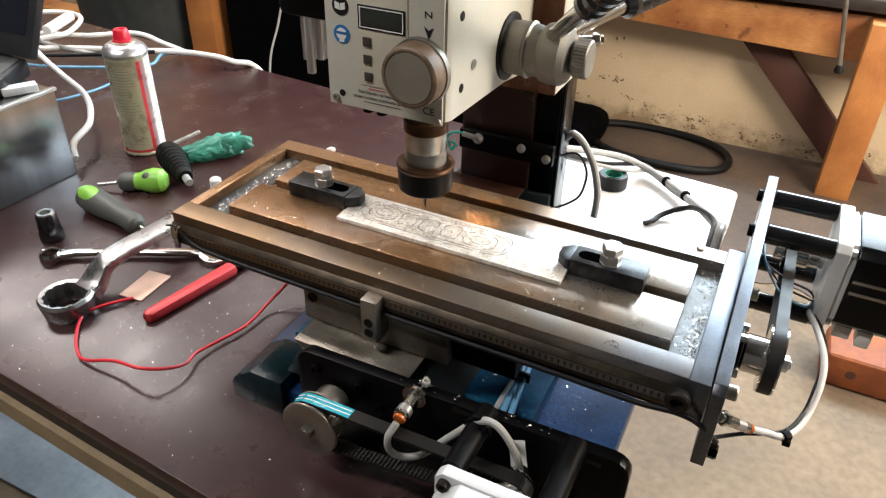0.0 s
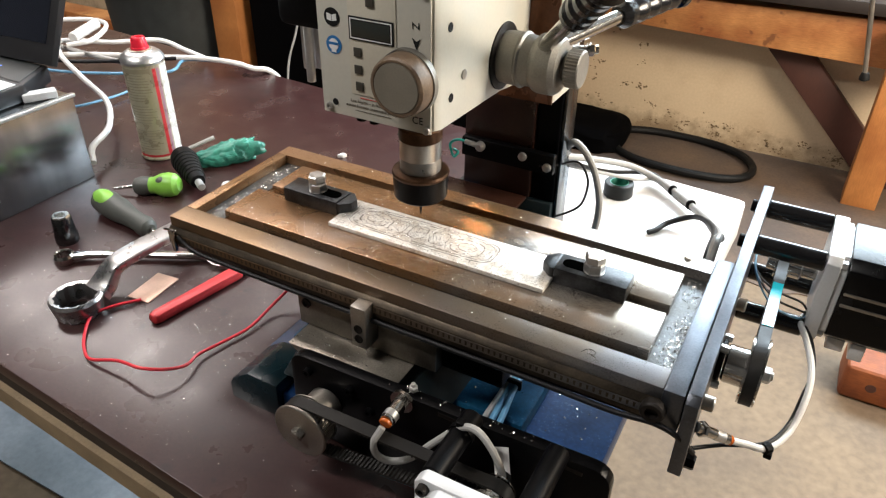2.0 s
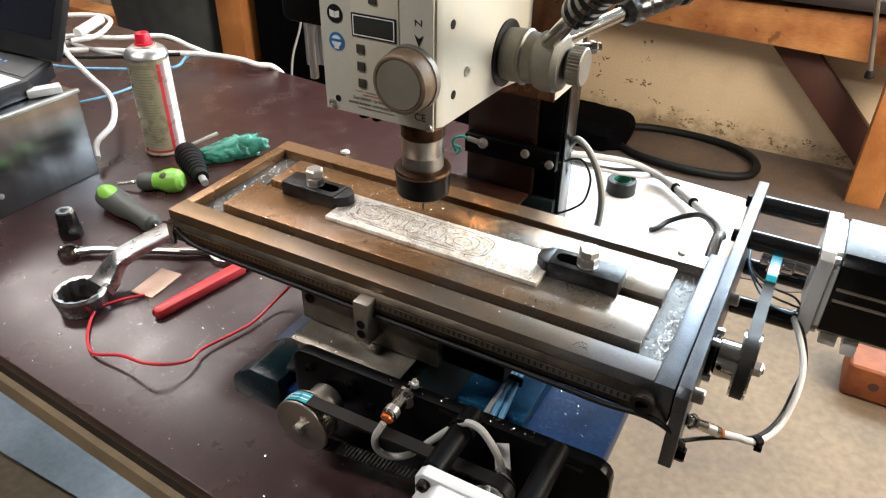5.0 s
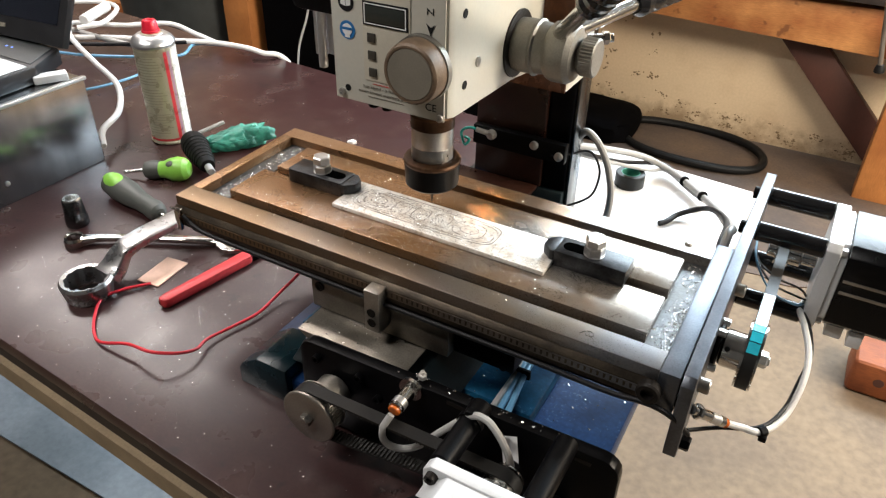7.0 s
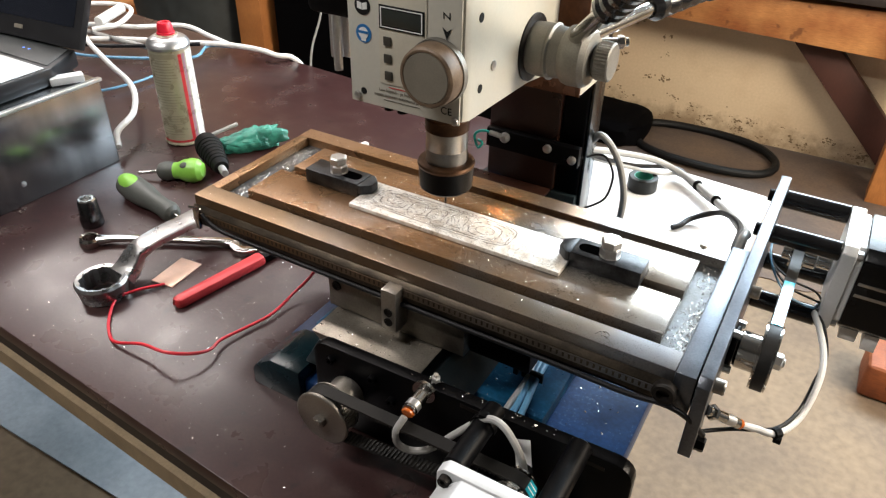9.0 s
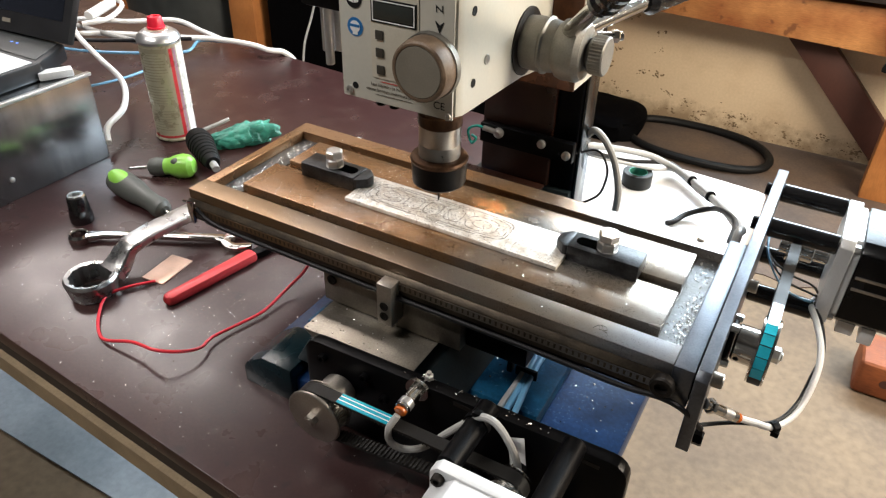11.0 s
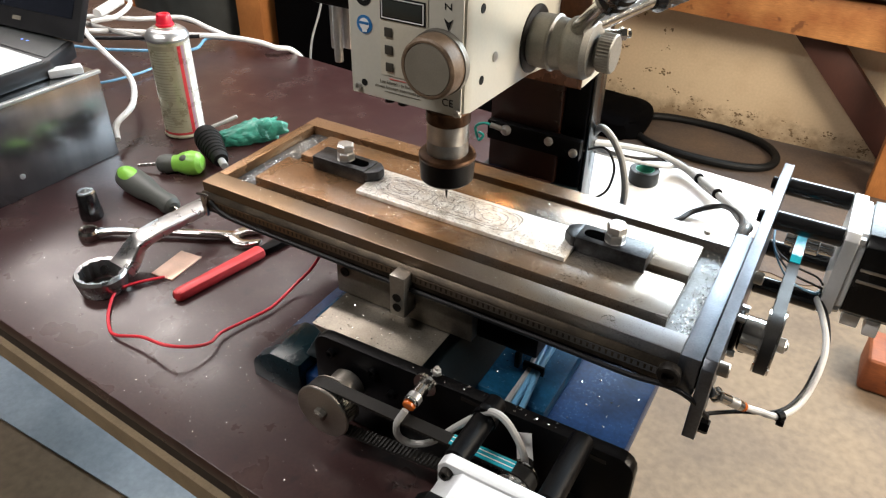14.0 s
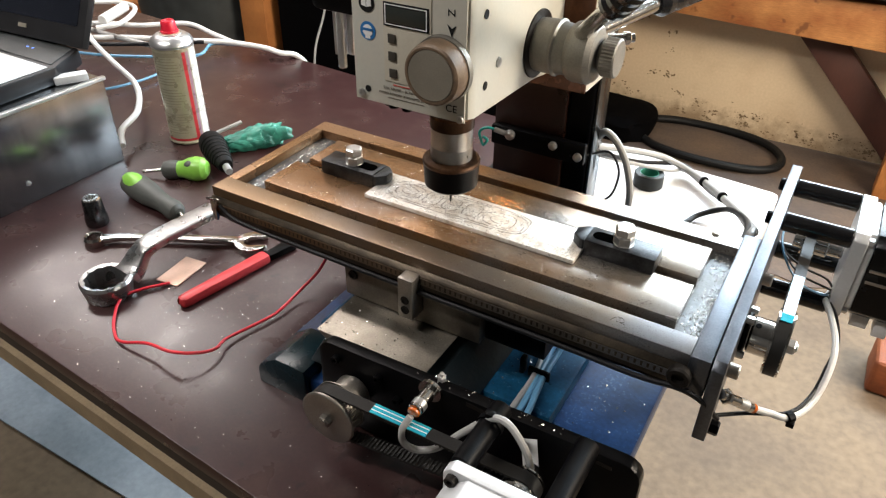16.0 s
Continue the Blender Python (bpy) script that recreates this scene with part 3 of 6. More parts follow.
for k in range(4):
    part("board", bx(-3.4, -2.0, 1.55 + 0.1 * (k % 2), 1.66 + 0.1 * (k % 2), FLOOR + 0.05 * k, FLOOR + 0.048 + 0.05 * k, 0.003), TIMBER, shelf)
jug = thing("red_container", "small red plastic container on the boards", "container")
part("body", lathe([(0, 0), (0, 0.07), (0.08, 0.085), (0.13, 0.06), (0.15, 0.0)], (-2.25, 1.62, FLOOR + 0.2), (0, 0, 1), 24), RED_CAP, jug)

# ---- the milling machine: base, column, head ----
mill = thing("milling_machine", "small milling machine with cream head and blue base", "milling machine")
base = part("base", prism([(-0.152, -0.148), (0.197, -0.148), (0.197, 0.29), (-0.152, 0.29)], "z", 0.0, 0.026, 0.003), BASEBLUE, mill, "dark blue painted cast base")
part("ledge", bx(-0.128, 0.125, -0.09, 0.28, 0.026, 0.042, 0.003), LEDGE_LIT, base, "blue painted ledge, lighter for the light on it")
part("foot", prism([(-0.155, 0.0), (-0.095, 0.0), (-0.095, 0.041), (-0.13, 0.041), (-0.15, 0.027), (-0.155, 0.019)], "y", -0.156, -0.101, 0.0018), PETROL, base, "dark petrol painted foot")
part("pedestal", prism([(-0.1, 0.042), (0.06, 0.042), (0.035, 0.078), (-0.08, 0.078)], "y", -0.14, 0.2, 0.002), BASEDARK, mill, "dark painted pedestal")
part("way", prism([(-0.068, 0.0775), (0.012, 0.0775), (0.03, 0.09), (-0.085, 0.09)], "y", -0.143, 0.14, 0.0012), WAYSTEEL, mill, "ground steel slideway")
part("support", bx(-0.09, 0.034, 0.193, 0.24, 0.042, 0.0998, 0.003), BASEDARK, mill)
col = part("column", bx(-0.081, 0.006, 0.192, 0.24, 0.1, 0.62, 0.003), COLUMN, mill, "dark column, browned for the bench's reflection")
part("dovetail", bx(0.0062, 0.034, 0.197, 0.234, 0.1, 0.62, 0.002), BLACK_SATIN, col, "black dovetail rail")
part("side_rail", bx(0.0342, 0.0385, 0.2, 0.2335, 0.043, 0.62, 0.0012), RAILSIDE, col, "polished steel side rail")
strap = part("strap", bx(-0.079, 0.036, 0.181, 0.1915, 0.142, 0.166, 0.002), BLACK, mill, "black steel strap across the column")
for x, z in ((-0.001, 0.1585), (0.029, 0.152)):
    part("bolt", lathe([(0, 0), (0, 0.005), (0.003, 0.005), (0.004, 0.003), (0.004, 0)], (x, 0.181, z), (0, -1, 0), 16), BRIGHT_BOLT, strap)
part("terminal", merged(lathe([(0, 0), (0, 0.006), (0.004, 0.006), (0.006, 0.003), (0.006, 0)], (-0.054, 0.181, 0.159), (0, -1, 0), 16),
                        rod((-0.058, 0.178, 0.16), (-0.072, 0.175, 0.163), 0.003, 10)), BRIGHT_BOLT, strap, "crimped ring terminal")
part("earth_wire", tube([(-0.071, 0.175, 0.163), (-0.077, 0.172, 0.165), (-0.084, 0.17, 0.163), (-0.0885, 0.17, 0.157), (-0.0865, 0.17, 0.149), (-0.082, 0.168, 0.144), (-0.078, 0.17, 0.15), (-0.084, 0.17, 0.153)], 0.0016, 8), GREENWIRE, strap, "green earth wire")
part("chip_tray", bx(-0.1, 0.004, 0.13, 0.19, 0.1, 0.104, 0.001), COLUMN, mill)
# thin plate added to carry the orange glow of the slide's front
part("slide_glow_plate", bx(-0.098, 0.0485, 0.1185, 0.1217, 0.251, 0.6, 0.001), SLIDE_GLOW, mill, "added plate, brown for the orange light on the slide")
slide = part("slide", bx(-0.1, 0.049, 0.122, 0.188, 0.25, 0.6, 0.004), HEADPAINT, mill, "cream painted head slide")

HX0, HX1, HF, HZ = -0.0835, 0.0197, -0.062, 0.2825
head = part("head", prism([(HF, HZ + 0.003), (HF, 0.56), (0.12, 0.56), (0.12, 0.27), (0.06, 0.2785), (HF + 0.012, HZ)], "x", HX0, HX1, 0.003), HEADPAINT, mill, "cream painted head casting")
part("front_plate", bx(HX0 - 0.0005, HX1 - 0.0022, HF - 0.0022, HF - 0.0002, HZ + 0.001, 0.56, 0.0006), HEADPAINT, head, "cream front plate")
FY = HF - 0.0023
part("control_panel", bx(-0.0545, -0.0115, FY - 0.0008, FY, 0.3045, 0.42, 0.0004), PANEL, head, "beige control foil")
disp = part("display", bx(-0.0535, -0.0132, FY - 0.0016, FY - 0.0009, 0.3485, 0.3665, 0.0003), INK, head, "dark display in a black frame")
part("glass", bx(-0.0505, -0.0162, FY - 0.0021, FY - 0.0017, 0.3515, 0.3635, 0.0002), LCD, disp)
for a, b, c, d in ((-0.0520, -0.0512, 0.3498, 0.3652), (-0.0155, -0.0147, 0.3498, 0.3652), (-0.0511, -0.0156, 0.3498, 0.3505), (-0.0511, -0.0156, 0.3645, 0.3652)):
    part("frame_line", bx(a, b, FY - 0.00195, FY - 0.0017, c, d), WHITE_INK, disp)
for x, z in ((-0.0463, 0.3392), (-0.0463, 0.3255), (-0.0458, 0.3118), (-0.0335, 0.3785)):
    part("button", bx(x - 0.0035, x + 0.0035, FY - 0.0022, FY - 0.0009, z - 0.0036, z + 0.0036, 0.0005), BUTTON, head, "square dark push button")
knob = part("speed_knob", lathe([(0, 0), (0, 0.0228), (0.004, 0.0238), (0.013, 0.0238), (0.0185, 0.0228), (0.0198, 0.0213), (0.0198, 0.0197), (0.0188, 0.0193), (0.0188, 0)],
                                (-0.0005, FY - 0.0009, 0.325), (0, -1, 0), 64), KNOB_RIM, head, "round worn brown speed knob")
part("cap", lathe([(0, 0), (0, 0.0192), (0.0008, 0.019), (0.0009, 0)], (-0.0005, FY - 0.0198, 0.325), (0, -1, 0), 40), KNOB, knob, "dull grey knob face")
part("dial", lathe([(0, 0), (0, 0.0252), (0.005, 0.0248), (0.005, 0)], (-0.0005, FY - 0.0008, 0.325), (0, -1, 0), 48), ALU_CAST, knob, "grey dial ring")
for x, z, m in ((-0.0695, 0.3625, INK), (-0.0692, 0.3412, BLUE_SIGN)):
    s = part("safety_sign", lathe([(0, 0), (0, 0.0072), (0.0004, 0.0072), (0.0004, 0)], (x, FY, z), (0, -1, 0), 36), m, head, "round safety sticker")
    if m is INK:
        part("symbol", merged(prism([(x - 0.0045, z - 0.002), (x - 0.0003, z - 0.003), (x - 0.0003, z + 0.002), (x - 0.0045, z + 0.003)], "y", FY - 0.0008, FY - 0.0005),
                              prism([(x + 0.0003, z - 0.003), (x + 0.0045, z - 0.002), (x + 0.0045, z + 0.003), (x + 0.0003, z + 0.002)], "y", FY - 0.0008, FY - 0.0005)), WHITE_INK, s, "white open book symbol")
    else:
        part("symbol", merged(lathe([(0, 0), (0, 0.0046), (0.0003, 0.0046), (0.0003, 0)], (x, FY - 0.0005, z + 0.0004), (0, -1, 0), 24), bx(x - 0.0022, x + 0.0022, FY - 0.0008, FY - 0.0005, z - 0.0058, z - 0.0038)), WHITE_INK, s, "white head with goggles symbol")
        part("goggles", bx(x - 0.0045, x + 0.0045, FY - 0.0011, FY - 0.0009, z + 0.0002, z + 0.0022), BLUE_SIGN, s)


def onfront(x, z):
    return Matrix.Translation((x, FY - 0.0003, z)) @ Matrix.Rotation(radians(90), 4, "X")


lettering("Z", 0.0085, onfront(0.0055, 0.3665) @ Matrix.Rotation(radians(90), 4, "Z"), INK, head, "axis_letter")
part("arrow", prism([(0.0018, 0.3578), (0.0055, 0.3552), (0.0092, 0.3578), (0.0055, 0.3492)], "y", FY - 0.0005, FY - 0.0001), INK, head, "black arrow mark")
lettering("CE", 0.0085, onfront(0.0062, 0.2935), INK, head, "ce_mark")
lettering("Lue käyttö - ja huolto-ohjeet", 0.0039, onfront(-0.0335, 0.2985), FAINT_INK, head)
lettering("ennen koneen asennusta ja käyttöä", 0.0039, onfront(-0.0335, 0.2942), FAINT_INK, head)
part("print_line", bx(-0.052, -0.018, FY - 0.0004, FY - 0.0001, 0.2902, 0.2907), FAINT_INK, head)
part("print_line", bx(-0.047, -0.031, FY - 0.0004, FY - 0.0001, 0.3015, 0.3021), RED_INK, head)
for x, z in ((-0.0772, 0.2895), (0.0142, 0.2868), (0.0125, 0.3905), (-0.0772, 0.3905)):
    s = part("screw", lathe([(0, 0), (0, 0.0031), (0.002, 0.0029), (0.0022, 0.0016), (0.0012, 0.0014), (0.0012, 0)], (x, FY, z), (0, -1, 0), 18), BRIGHT_BOLT, head)
part("rivet", lathe([(0, 0), (0, 0.0028), (0.0003, 0.0028), (0.0003, 0)], (-0.0715, FY, 0.2938), (0, -1, 0), 18), INK, head, "small dark grommet")
for y, z in ((-0.0385, 0.3615), (-0.036, 0.3055)):
    # flat black disc painting the hole's shade, nothing is drilled
    part("bore_shade", lathe([(0, 0), (0, 0.0036), (0.0004, 0.0036), (0.0004, 0)], (HX1 + 0.0001, y, z), (1, 0, 0), 20), INK, head, "black disc for the shade in a tapped hole")
part("screw", lathe([(0, 0), (0, 0.0042), (0.0012, 0.004), (0.0016, 0.0018), (0.0016, 0)], (HX1, -0.0145, 0.318), (1, 0, 0), 20), BRIGHT_BOLT, head)
for x in (-0.058, -0.045):
    part("cap_screw", rod((x, -0.048, HZ + 0.002), (x, -0.048, HZ - 0.008), 0.0045, 16), BLACK, head)

# feed capstan on the side of the head
AY, AZ = 0.062, 0.3115
caps = part("feed_capstan", lathe([(0, 0), (0, 0.0225), (0.008, 0.0232), (0.016, 0.0232), (0.0175, 0.0245), (0.019, 0.0245), (0.0205, 0.0225), (0.029, 0.0215), (0.032, 0.0245), (0.036, 0.0258), (0.049, 0.0258), (0.0535, 0.0225), (0.0555, 0.013), (0.0555, 0)],
                                  (HX1 + 0.0022, AY, AZ), (1, 0, 0), 48), ALU_CAST, mill, "cast grey feed hub with levers")
part("flange", lathe([(0, 0), (0, 0.0295), (0.0015, 0.0295), (0.002, 0.028), (0.002, 0)], (HX1 + 0.0001, AY, AZ), (1, 0, 0), 44), SLOT, caps, "dark flange ring")
bm = lathe([(0, 0), (0, 0.012), (0.004, 0.0165), (0.0145, 0.0165), (0.0158, 0.015), (0.0158, 0)], (HX1 + 0.058, AY, AZ), (1, 0, 0), 72)
for v in bm.verts:
    r = math.hypot(v.co.y - AY, v.co.z - AZ)
    if r > 0.016 and int(round(math.atan2(v.co.z - AZ, v.co.y - AY) / (2 * math.pi) * 72)) % 2:
        v.co.y, v.co.z = AY + (v.co.y - AY) * 0.955, AZ + (v.co.z - AZ) * 0.955
part("knurled_knob", bm, ALU_CAST, caps, "knurled aluminium locking knob")
part("stop_bolt", merged(rod((0.062, 0.098, 0.313), (0.088, 0.118, 0.313), 0.004, 14), hexbolt((0.08, 0.112, 0.313), (0.6, 0.45, 0), 0.011, 0.006)), CHROME, caps, "chrome bolt with a nut")
ROOT1, END1 = Vector((0.064, 0.048, 0.332)), Vector((0.104, -0.008, 0.374))
ROOT2, END2 = Vector((0.069, 0.072, 0.329)), Vector((0.094, 0.150, 0.336))


def lever(root, end, far, ribs):
    way = (end - root).normalized()
    lev = part("lever", rod(root - way * 0.01, end, 0.0066, 20), CHROME, caps, "bare steel lever rod")
    n = (far - end).length
    prof = [(0, 0), (0, 0.0085), (0.004, 0.0108)]
    for k in range(ribs):
        h = 0.004 + (n - 0.02) * k / ribs
        w = (n - 0.02) / ribs
        prof += [(h + w * 0.2, 0.0128), (h + w * 0.6, 0.0128), (h + w * 0.8, 0.0105), (h + w * 0.95, 0.0105)]
    prof += [(n - 0.014, 0.0145), (n - 0.007, 0.0155), (n - 0.001, 0.011), (n, 0.0)]
    part("grip", lathe(prof, end - way * 0.002, far - end, 24), GRIP, lev, "black ribbed plastic grip")


lever(ROOT1, END1, END1 + (END1 - ROOT1).normalized() * 0.085, 4)
lever(ROOT2, END2, Vector((0.128, 0.255, 0.342)), 5)

# depth gauge rods on the far side of the head
gauge = part("depth_gauge", merged(bx(-0.172, -0.161, 0.02, 0.034, 0.278, 0.42, 0.0015), bx(-0.158, -0.15, 0.022, 0.034, 0.28, 0.42, 0.0015), rod((-0.158, 0.014, 0.27), (-0.158, 0.014, 0.42), 0.0042, 16)), ALU, mill, "aluminium depth gauge rods")
part("gauge_bracket", bx(-0.186, -0.0845, 0.005, 0.05, 0.322, 0.42, 0.008), BLACK, gauge, "black gauge bracket")

# spindle and collet chuck
SX, SY = -0.028, -0.002
quill = part("quill", rod((SX, SY, 0.253), (SX, SY, 0.30), 0.0125, 32), BLACK_SATIN, mill, "dark spindle nose")
chuck = part("collet_chuck", lathe([(0, 0), (0, 0.019), (0.0115, 0.019), (0.0122, 0.0187), (0.0128, 0.019), (0.0365, 0.019), (0.038, 0.018), (0.0425, 0.0125), (0.0425, 0)], (0, 0, 0.011), (0, 0, 1), 64), CHUCK, mill, "bright steel collet chuck")
chuck.location = (SX, SY, 0.2065)
part("collet_nut", lathe([(0, 0.006), (0, 0.0215), (0.0028, 0.0246), (0.021, 0.0256), (0.0235, 0.026)], (0, 0, -0.018), (0, 0, 1), 64), BLACK_SATIN, chuck, "black collet nut")
part("collar_band", lathe([(0, 0.0259), (0.0022, 0.0266), (0.004, 0.0258), (0.0052, 0.0235), (0.0055, 0.0191)], (0, 0, 0.0056), (0, 0, 1), 64), OILY_BAND, chuck, "oily brown collar")
part("top_band", lathe([(0, 0.0191), (0.001, 0.0199), (0.011, 0.0199), (0.0125, 0.0185), (0.0128, 0.0135)], (0, 0, 0.0405), (0, 0, 1), 64), OILY_BAND, chuck, "brown oily top band")
part("cutter", lathe([(0, 0), (0.004, 0.0009), (0.009, 0.0012), (0.0093, 0.0017), (0.022, 0.0017)], (0, 0, -0.0393), (0, 0, 1), 12), SLOT, chuck, "fine engraving cutter")

# ---- what travels: saddle and table ----
saddle = thing("saddle", "grey cast saddle carrying the milling table", "machine saddle")
part("body", prism([(-0.092, 0.092), (0.052, 0.092), (0.052, 0.127), (-0.092, 0.127)], "y", -0.088, 0.085, 0.0015), SADDLE, saddle)
# added black block standing in for the shaded interior here
part("apron", bx(0.0525, 0.11, -0.08, 0.08, 0.094, 0.122, 0.002), BLACK, saddle, "black block for the shaded hollow beside the slideway")
stop = part("stop_block", bx(-0.02, -0.005, -0.1065, -0.0885, 0.107, 0.1495, 0.0009), STEEL_GREY, saddle, "small steel stop block with two socket screws")
for z in (0.1275, 0.117):
    part("socket_screw", lathe([(0, 0), (0, 0.0042), (0.0006, 0.0042), (0.0006, 0.0028), (-0.003, 0.0024), (-0.003, 0)], (-0.0125, -0.1067, z), (0, -1, 0), 16), SLOT, stop)
part("screw_hole", lathe([(0, 0), (0, 0.005), (0.001, 0.0048), (0.001, 0.003), (-0.002, 0.0028), (-0.002, 0)], (-0.082, -0.0885, 0.117), (0, -1, 0), 16), SLOT, saddle)
# added strip that draws the bright line along this edge
part("saddle_edge_line", bx(-0.095, 0.075, -0.091, -0.0884, 0.1252, 0.1268, 0.0003), STEEL, saddle, "thin bright strip along the saddle's top edge")

TZ = 0.163
table = thing("milling_table", "oily steel milling table with three slots and chip troughs", "milling table")
part("body", bx(-0.249, 0.238, -0.0885, 0.0885, 0.131, 0.1525, 0.0015), STEEL_OILED, table, "dark steel table body")
part("front_rim", prism([(-0.09, 0.1527), (-0.0675, 0.1527), (-0.0675, TZ - 0.0004), (-0.0679, TZ), (-0.0889, TZ), (-0.0897, TZ - 0.0004), (-0.09, TZ - 0.0012)], "x", -0.25, 0.2225, 0.0), STEEL, table, "ground front rim")
part("rear_rim", prism([(0.0695, 0.1527), (0.09, 0.1527), (0.09, TZ - 0.0007), (0.0893, TZ), (0.0695, TZ)], "x", -0.25, 0.2225), STEEL_OILED, table, "ground rear rim")
part("end_rim", bx(-0.25, -0.2385, -0.0674, 0.0694, 0.1527, TZ, 0.0005), STEEL_OILED, table)
part("end_bar", bx(0.2228, 0.2378, -0.0915, 0.096, 0.128, TZ + 0.0004, 0.0008), BLACK_STEEL, table, "grey steel end bar")
for y0, y1, x0 in ((-0.0553, -0.0042, -0.2135), (0.0072, 0.058, -0.2065)):
    part("rib", bx(x0, 0.203, y0, y1, 0.1527, TZ, 0.0006), STEEL_OILED, table, "flat oily table rib, browner on the left for warm reflections")
# strips that put the shade of deep slots into the colour
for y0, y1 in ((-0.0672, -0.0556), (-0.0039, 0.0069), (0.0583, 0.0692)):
    part("slot_shade", bx(-0.2, 0.2, y0, y1, 0.1525, 0.1533), SLOT, table, "near-black strip for the shade in the slot")
part("trough", bx(-0.2383, -0.2146, -0.0674, 0.0694, 0.1525, 0.1535), TROUGH, table, "trough strewn with bright chips")
part("trough", bx(0.2032, 0.2226, -0.0674, 0.0694, 0.1525, 0.1535), TROUGH, table, "trough strewn with bright chips")
part("scale_rail", prism([(-0.0945, 0.1355), (-0.0885, 0.1355), (-0.0885, 0.1525), (-0.0905, 0.1525), (-0.0945, 0.148)], "x", -0.252, 0.222, 0.0004), RAIL, table, "long scale rail")
bm = bmesh.new()
for k in range(93):
    x = -0.24 + 0.005 * k
    h = 0.0042
    vs = [bm.verts.new((x + a, -0.0954, zz)) for a, zz in ((0.0003, 0.1463 - h), (0.0018, 0.1463 - h), (0.0021, 0.1463), (0, 0.1463))]
    bm.faces.new(vs)
part("scale_strip", bx(-0.25, 0.221, -0.0952, -0.0947, 0.1405, 0.1472), STEEL, table, "narrow pale scale strip")
part("scale_mark", bm, RAIL, table, "dark scale ticks")["kind"] = "stuff"
# underside strip coloured near-black for the shade below the table edge
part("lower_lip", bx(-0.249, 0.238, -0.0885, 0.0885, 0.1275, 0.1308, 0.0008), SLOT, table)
part("cable", tube([(-0.237, -0.0965, 0.1475), (-0.222, -0.0975, 0.1395), (-0.19, -0.0975, 0.1355), (-0.05, -0.0972, 0.1338), (0.05, -0.0972, 0.1335), (0.13, -0.0975, 0.1338), (0.19, -0.0995, 0.1345), (0.222, -0.1, 0.138), (0.239, -0.094, 0.128), (0.252, -0.084, 0.108)], 0.0022, 8), DARK_CABLE, table, "thin black cable along the rail")
part("cable", tube([(-0.23, -0.093, 0.133), (-0.19, -0.0935, 0.1312), (-0.05, -0.093, 0.1298), (0.06, -0.093, 0.129), (0.15, -0.093, 0.1295), (0.2, -0.0935, 0.1292)], 0.0019, 8), DARK_CABLE, table)
part("clip", merged(bx(-0.2455, -0.2405, -0.099, -0.0948, 0.13, 0.1535, 0.0006), rod((-0.2515, -0.098, 0.1525), (-0.236, -0.0985, 0.1555), 0.0012, 8), rod((-0.2365, -0.0985, 0.1555), (-0.243, -0.0985, 0.141), 0.0012, 8)), CHROME, table, "bent bright wire clip")
bolt = part("end_bolt", lathe([(0, 0), (0, 0.009), (0.006, 0.009), (0.0075, 0.0078), (0.0075, 0.0048), (0.003, 0.0045), (0.003, 0)], (0.2195, -0.0947, 0.1475), (0, -1, 0), 28), SLOT, table, "black socket bolt")
part("scribble", tube([(x * 0.7 + 0.0495, y * 0.7 - 0.0235, TZ + 0.0001) for x, y in ((0.157, -0.083), (0.161, -0.0765), (0.164, -0.083), (0.1665, -0.078), (0.163, -0.0745), (0.169, -0.0755), (0.1715, -0.0805), (0.167, -0.0825), (0.173, -0.0845))], 0.0002, 5), RAIL, table, "scratched dark scribble")
part("rear_lug", lathe([(0, 0), (0, 0.0035), (0.002, 0.0035), (0.003, 0.002), (0.003, 0)], (0.2, 0.083, TZ - 0.001), (0, 0, 1), 16), STEEL_GREY, table)

# ---- the drive on the table's end: plate, standoffs, motor, belt ----
xd = thing("table_drive", "stepper motor drive with toothed belt bolted to the table end", "motor drive")
plate = part("end_plate", prism([(-0.094, 0.09), (-0.086, 0.084), (-0.066, 0.084), (-0.03, 0.104), (0.05, 0.104), (0.1, 0.084), (0.225, 0.084), (0.2325, 0.09), (0.2325, 0.178), (0.09, 0.178), (-0.088, 0.165), (-0.094, 0.159)], "x", 0.2388, 0.2485, 0.0008), BLACK_STEEL, xd, "blued steel end plate")
MY, MZ, MO, MH = 0.168, 0.131, 0.0365, 0.0455
for y in (-MO, MO):
    for z in (-MO, MO):
        so = part("standoff", rod((0.2487, MY + y, MZ + z), (0.307, MY + y, MZ + z), 0.0092, 28), STANDOFF, xd, "black anodised standoff")
        part("bolt_end", rod((0.2386, MY + y, MZ + z), (0.2335, MY + y, MZ + z), 0.0062, 18), BLACK, so)
for y, z in ((-0.066, 0.1425), (0.0785, 0.135)):
    part("cap_screw", lathe([(0, 0), (0, 0.0058), (0.007, 0.0058), (0.008, 0.005), (0.008, 0.003), (0.004, 0.0028), (0.004, 0)], (0.2487, y, z), (1, 0, 0), 22), STEEL_GREY, xd)
motor = part("motor_body", prism([(MY + 0.043 * a, MZ + 0.002 + 0.043 * b) for a, b in ((-1, -0.8), (-0.8, -1), (0.8, -1), (1, -0.8), (1, 0.8), (0.8, 1), (-0.8, 1), (-1, 0.8))], "x", 0.3256, 0.42, 0.0012), MOTOR, xd, "black stepper motor stack")
part("front_bell", prism([(MY + MH * a, MZ + MH * b) for a, b in ((-1, -0.86), (-0.86, -1), (0.86, -1), (1, -0.86), (1, 0.86), (0.86, 1), (-0.86, 1), (-1, 0.86))], "x", 0.3072, 0.3195, 0.0012), SILVER_PAINT, motor, "pale cast front bell")
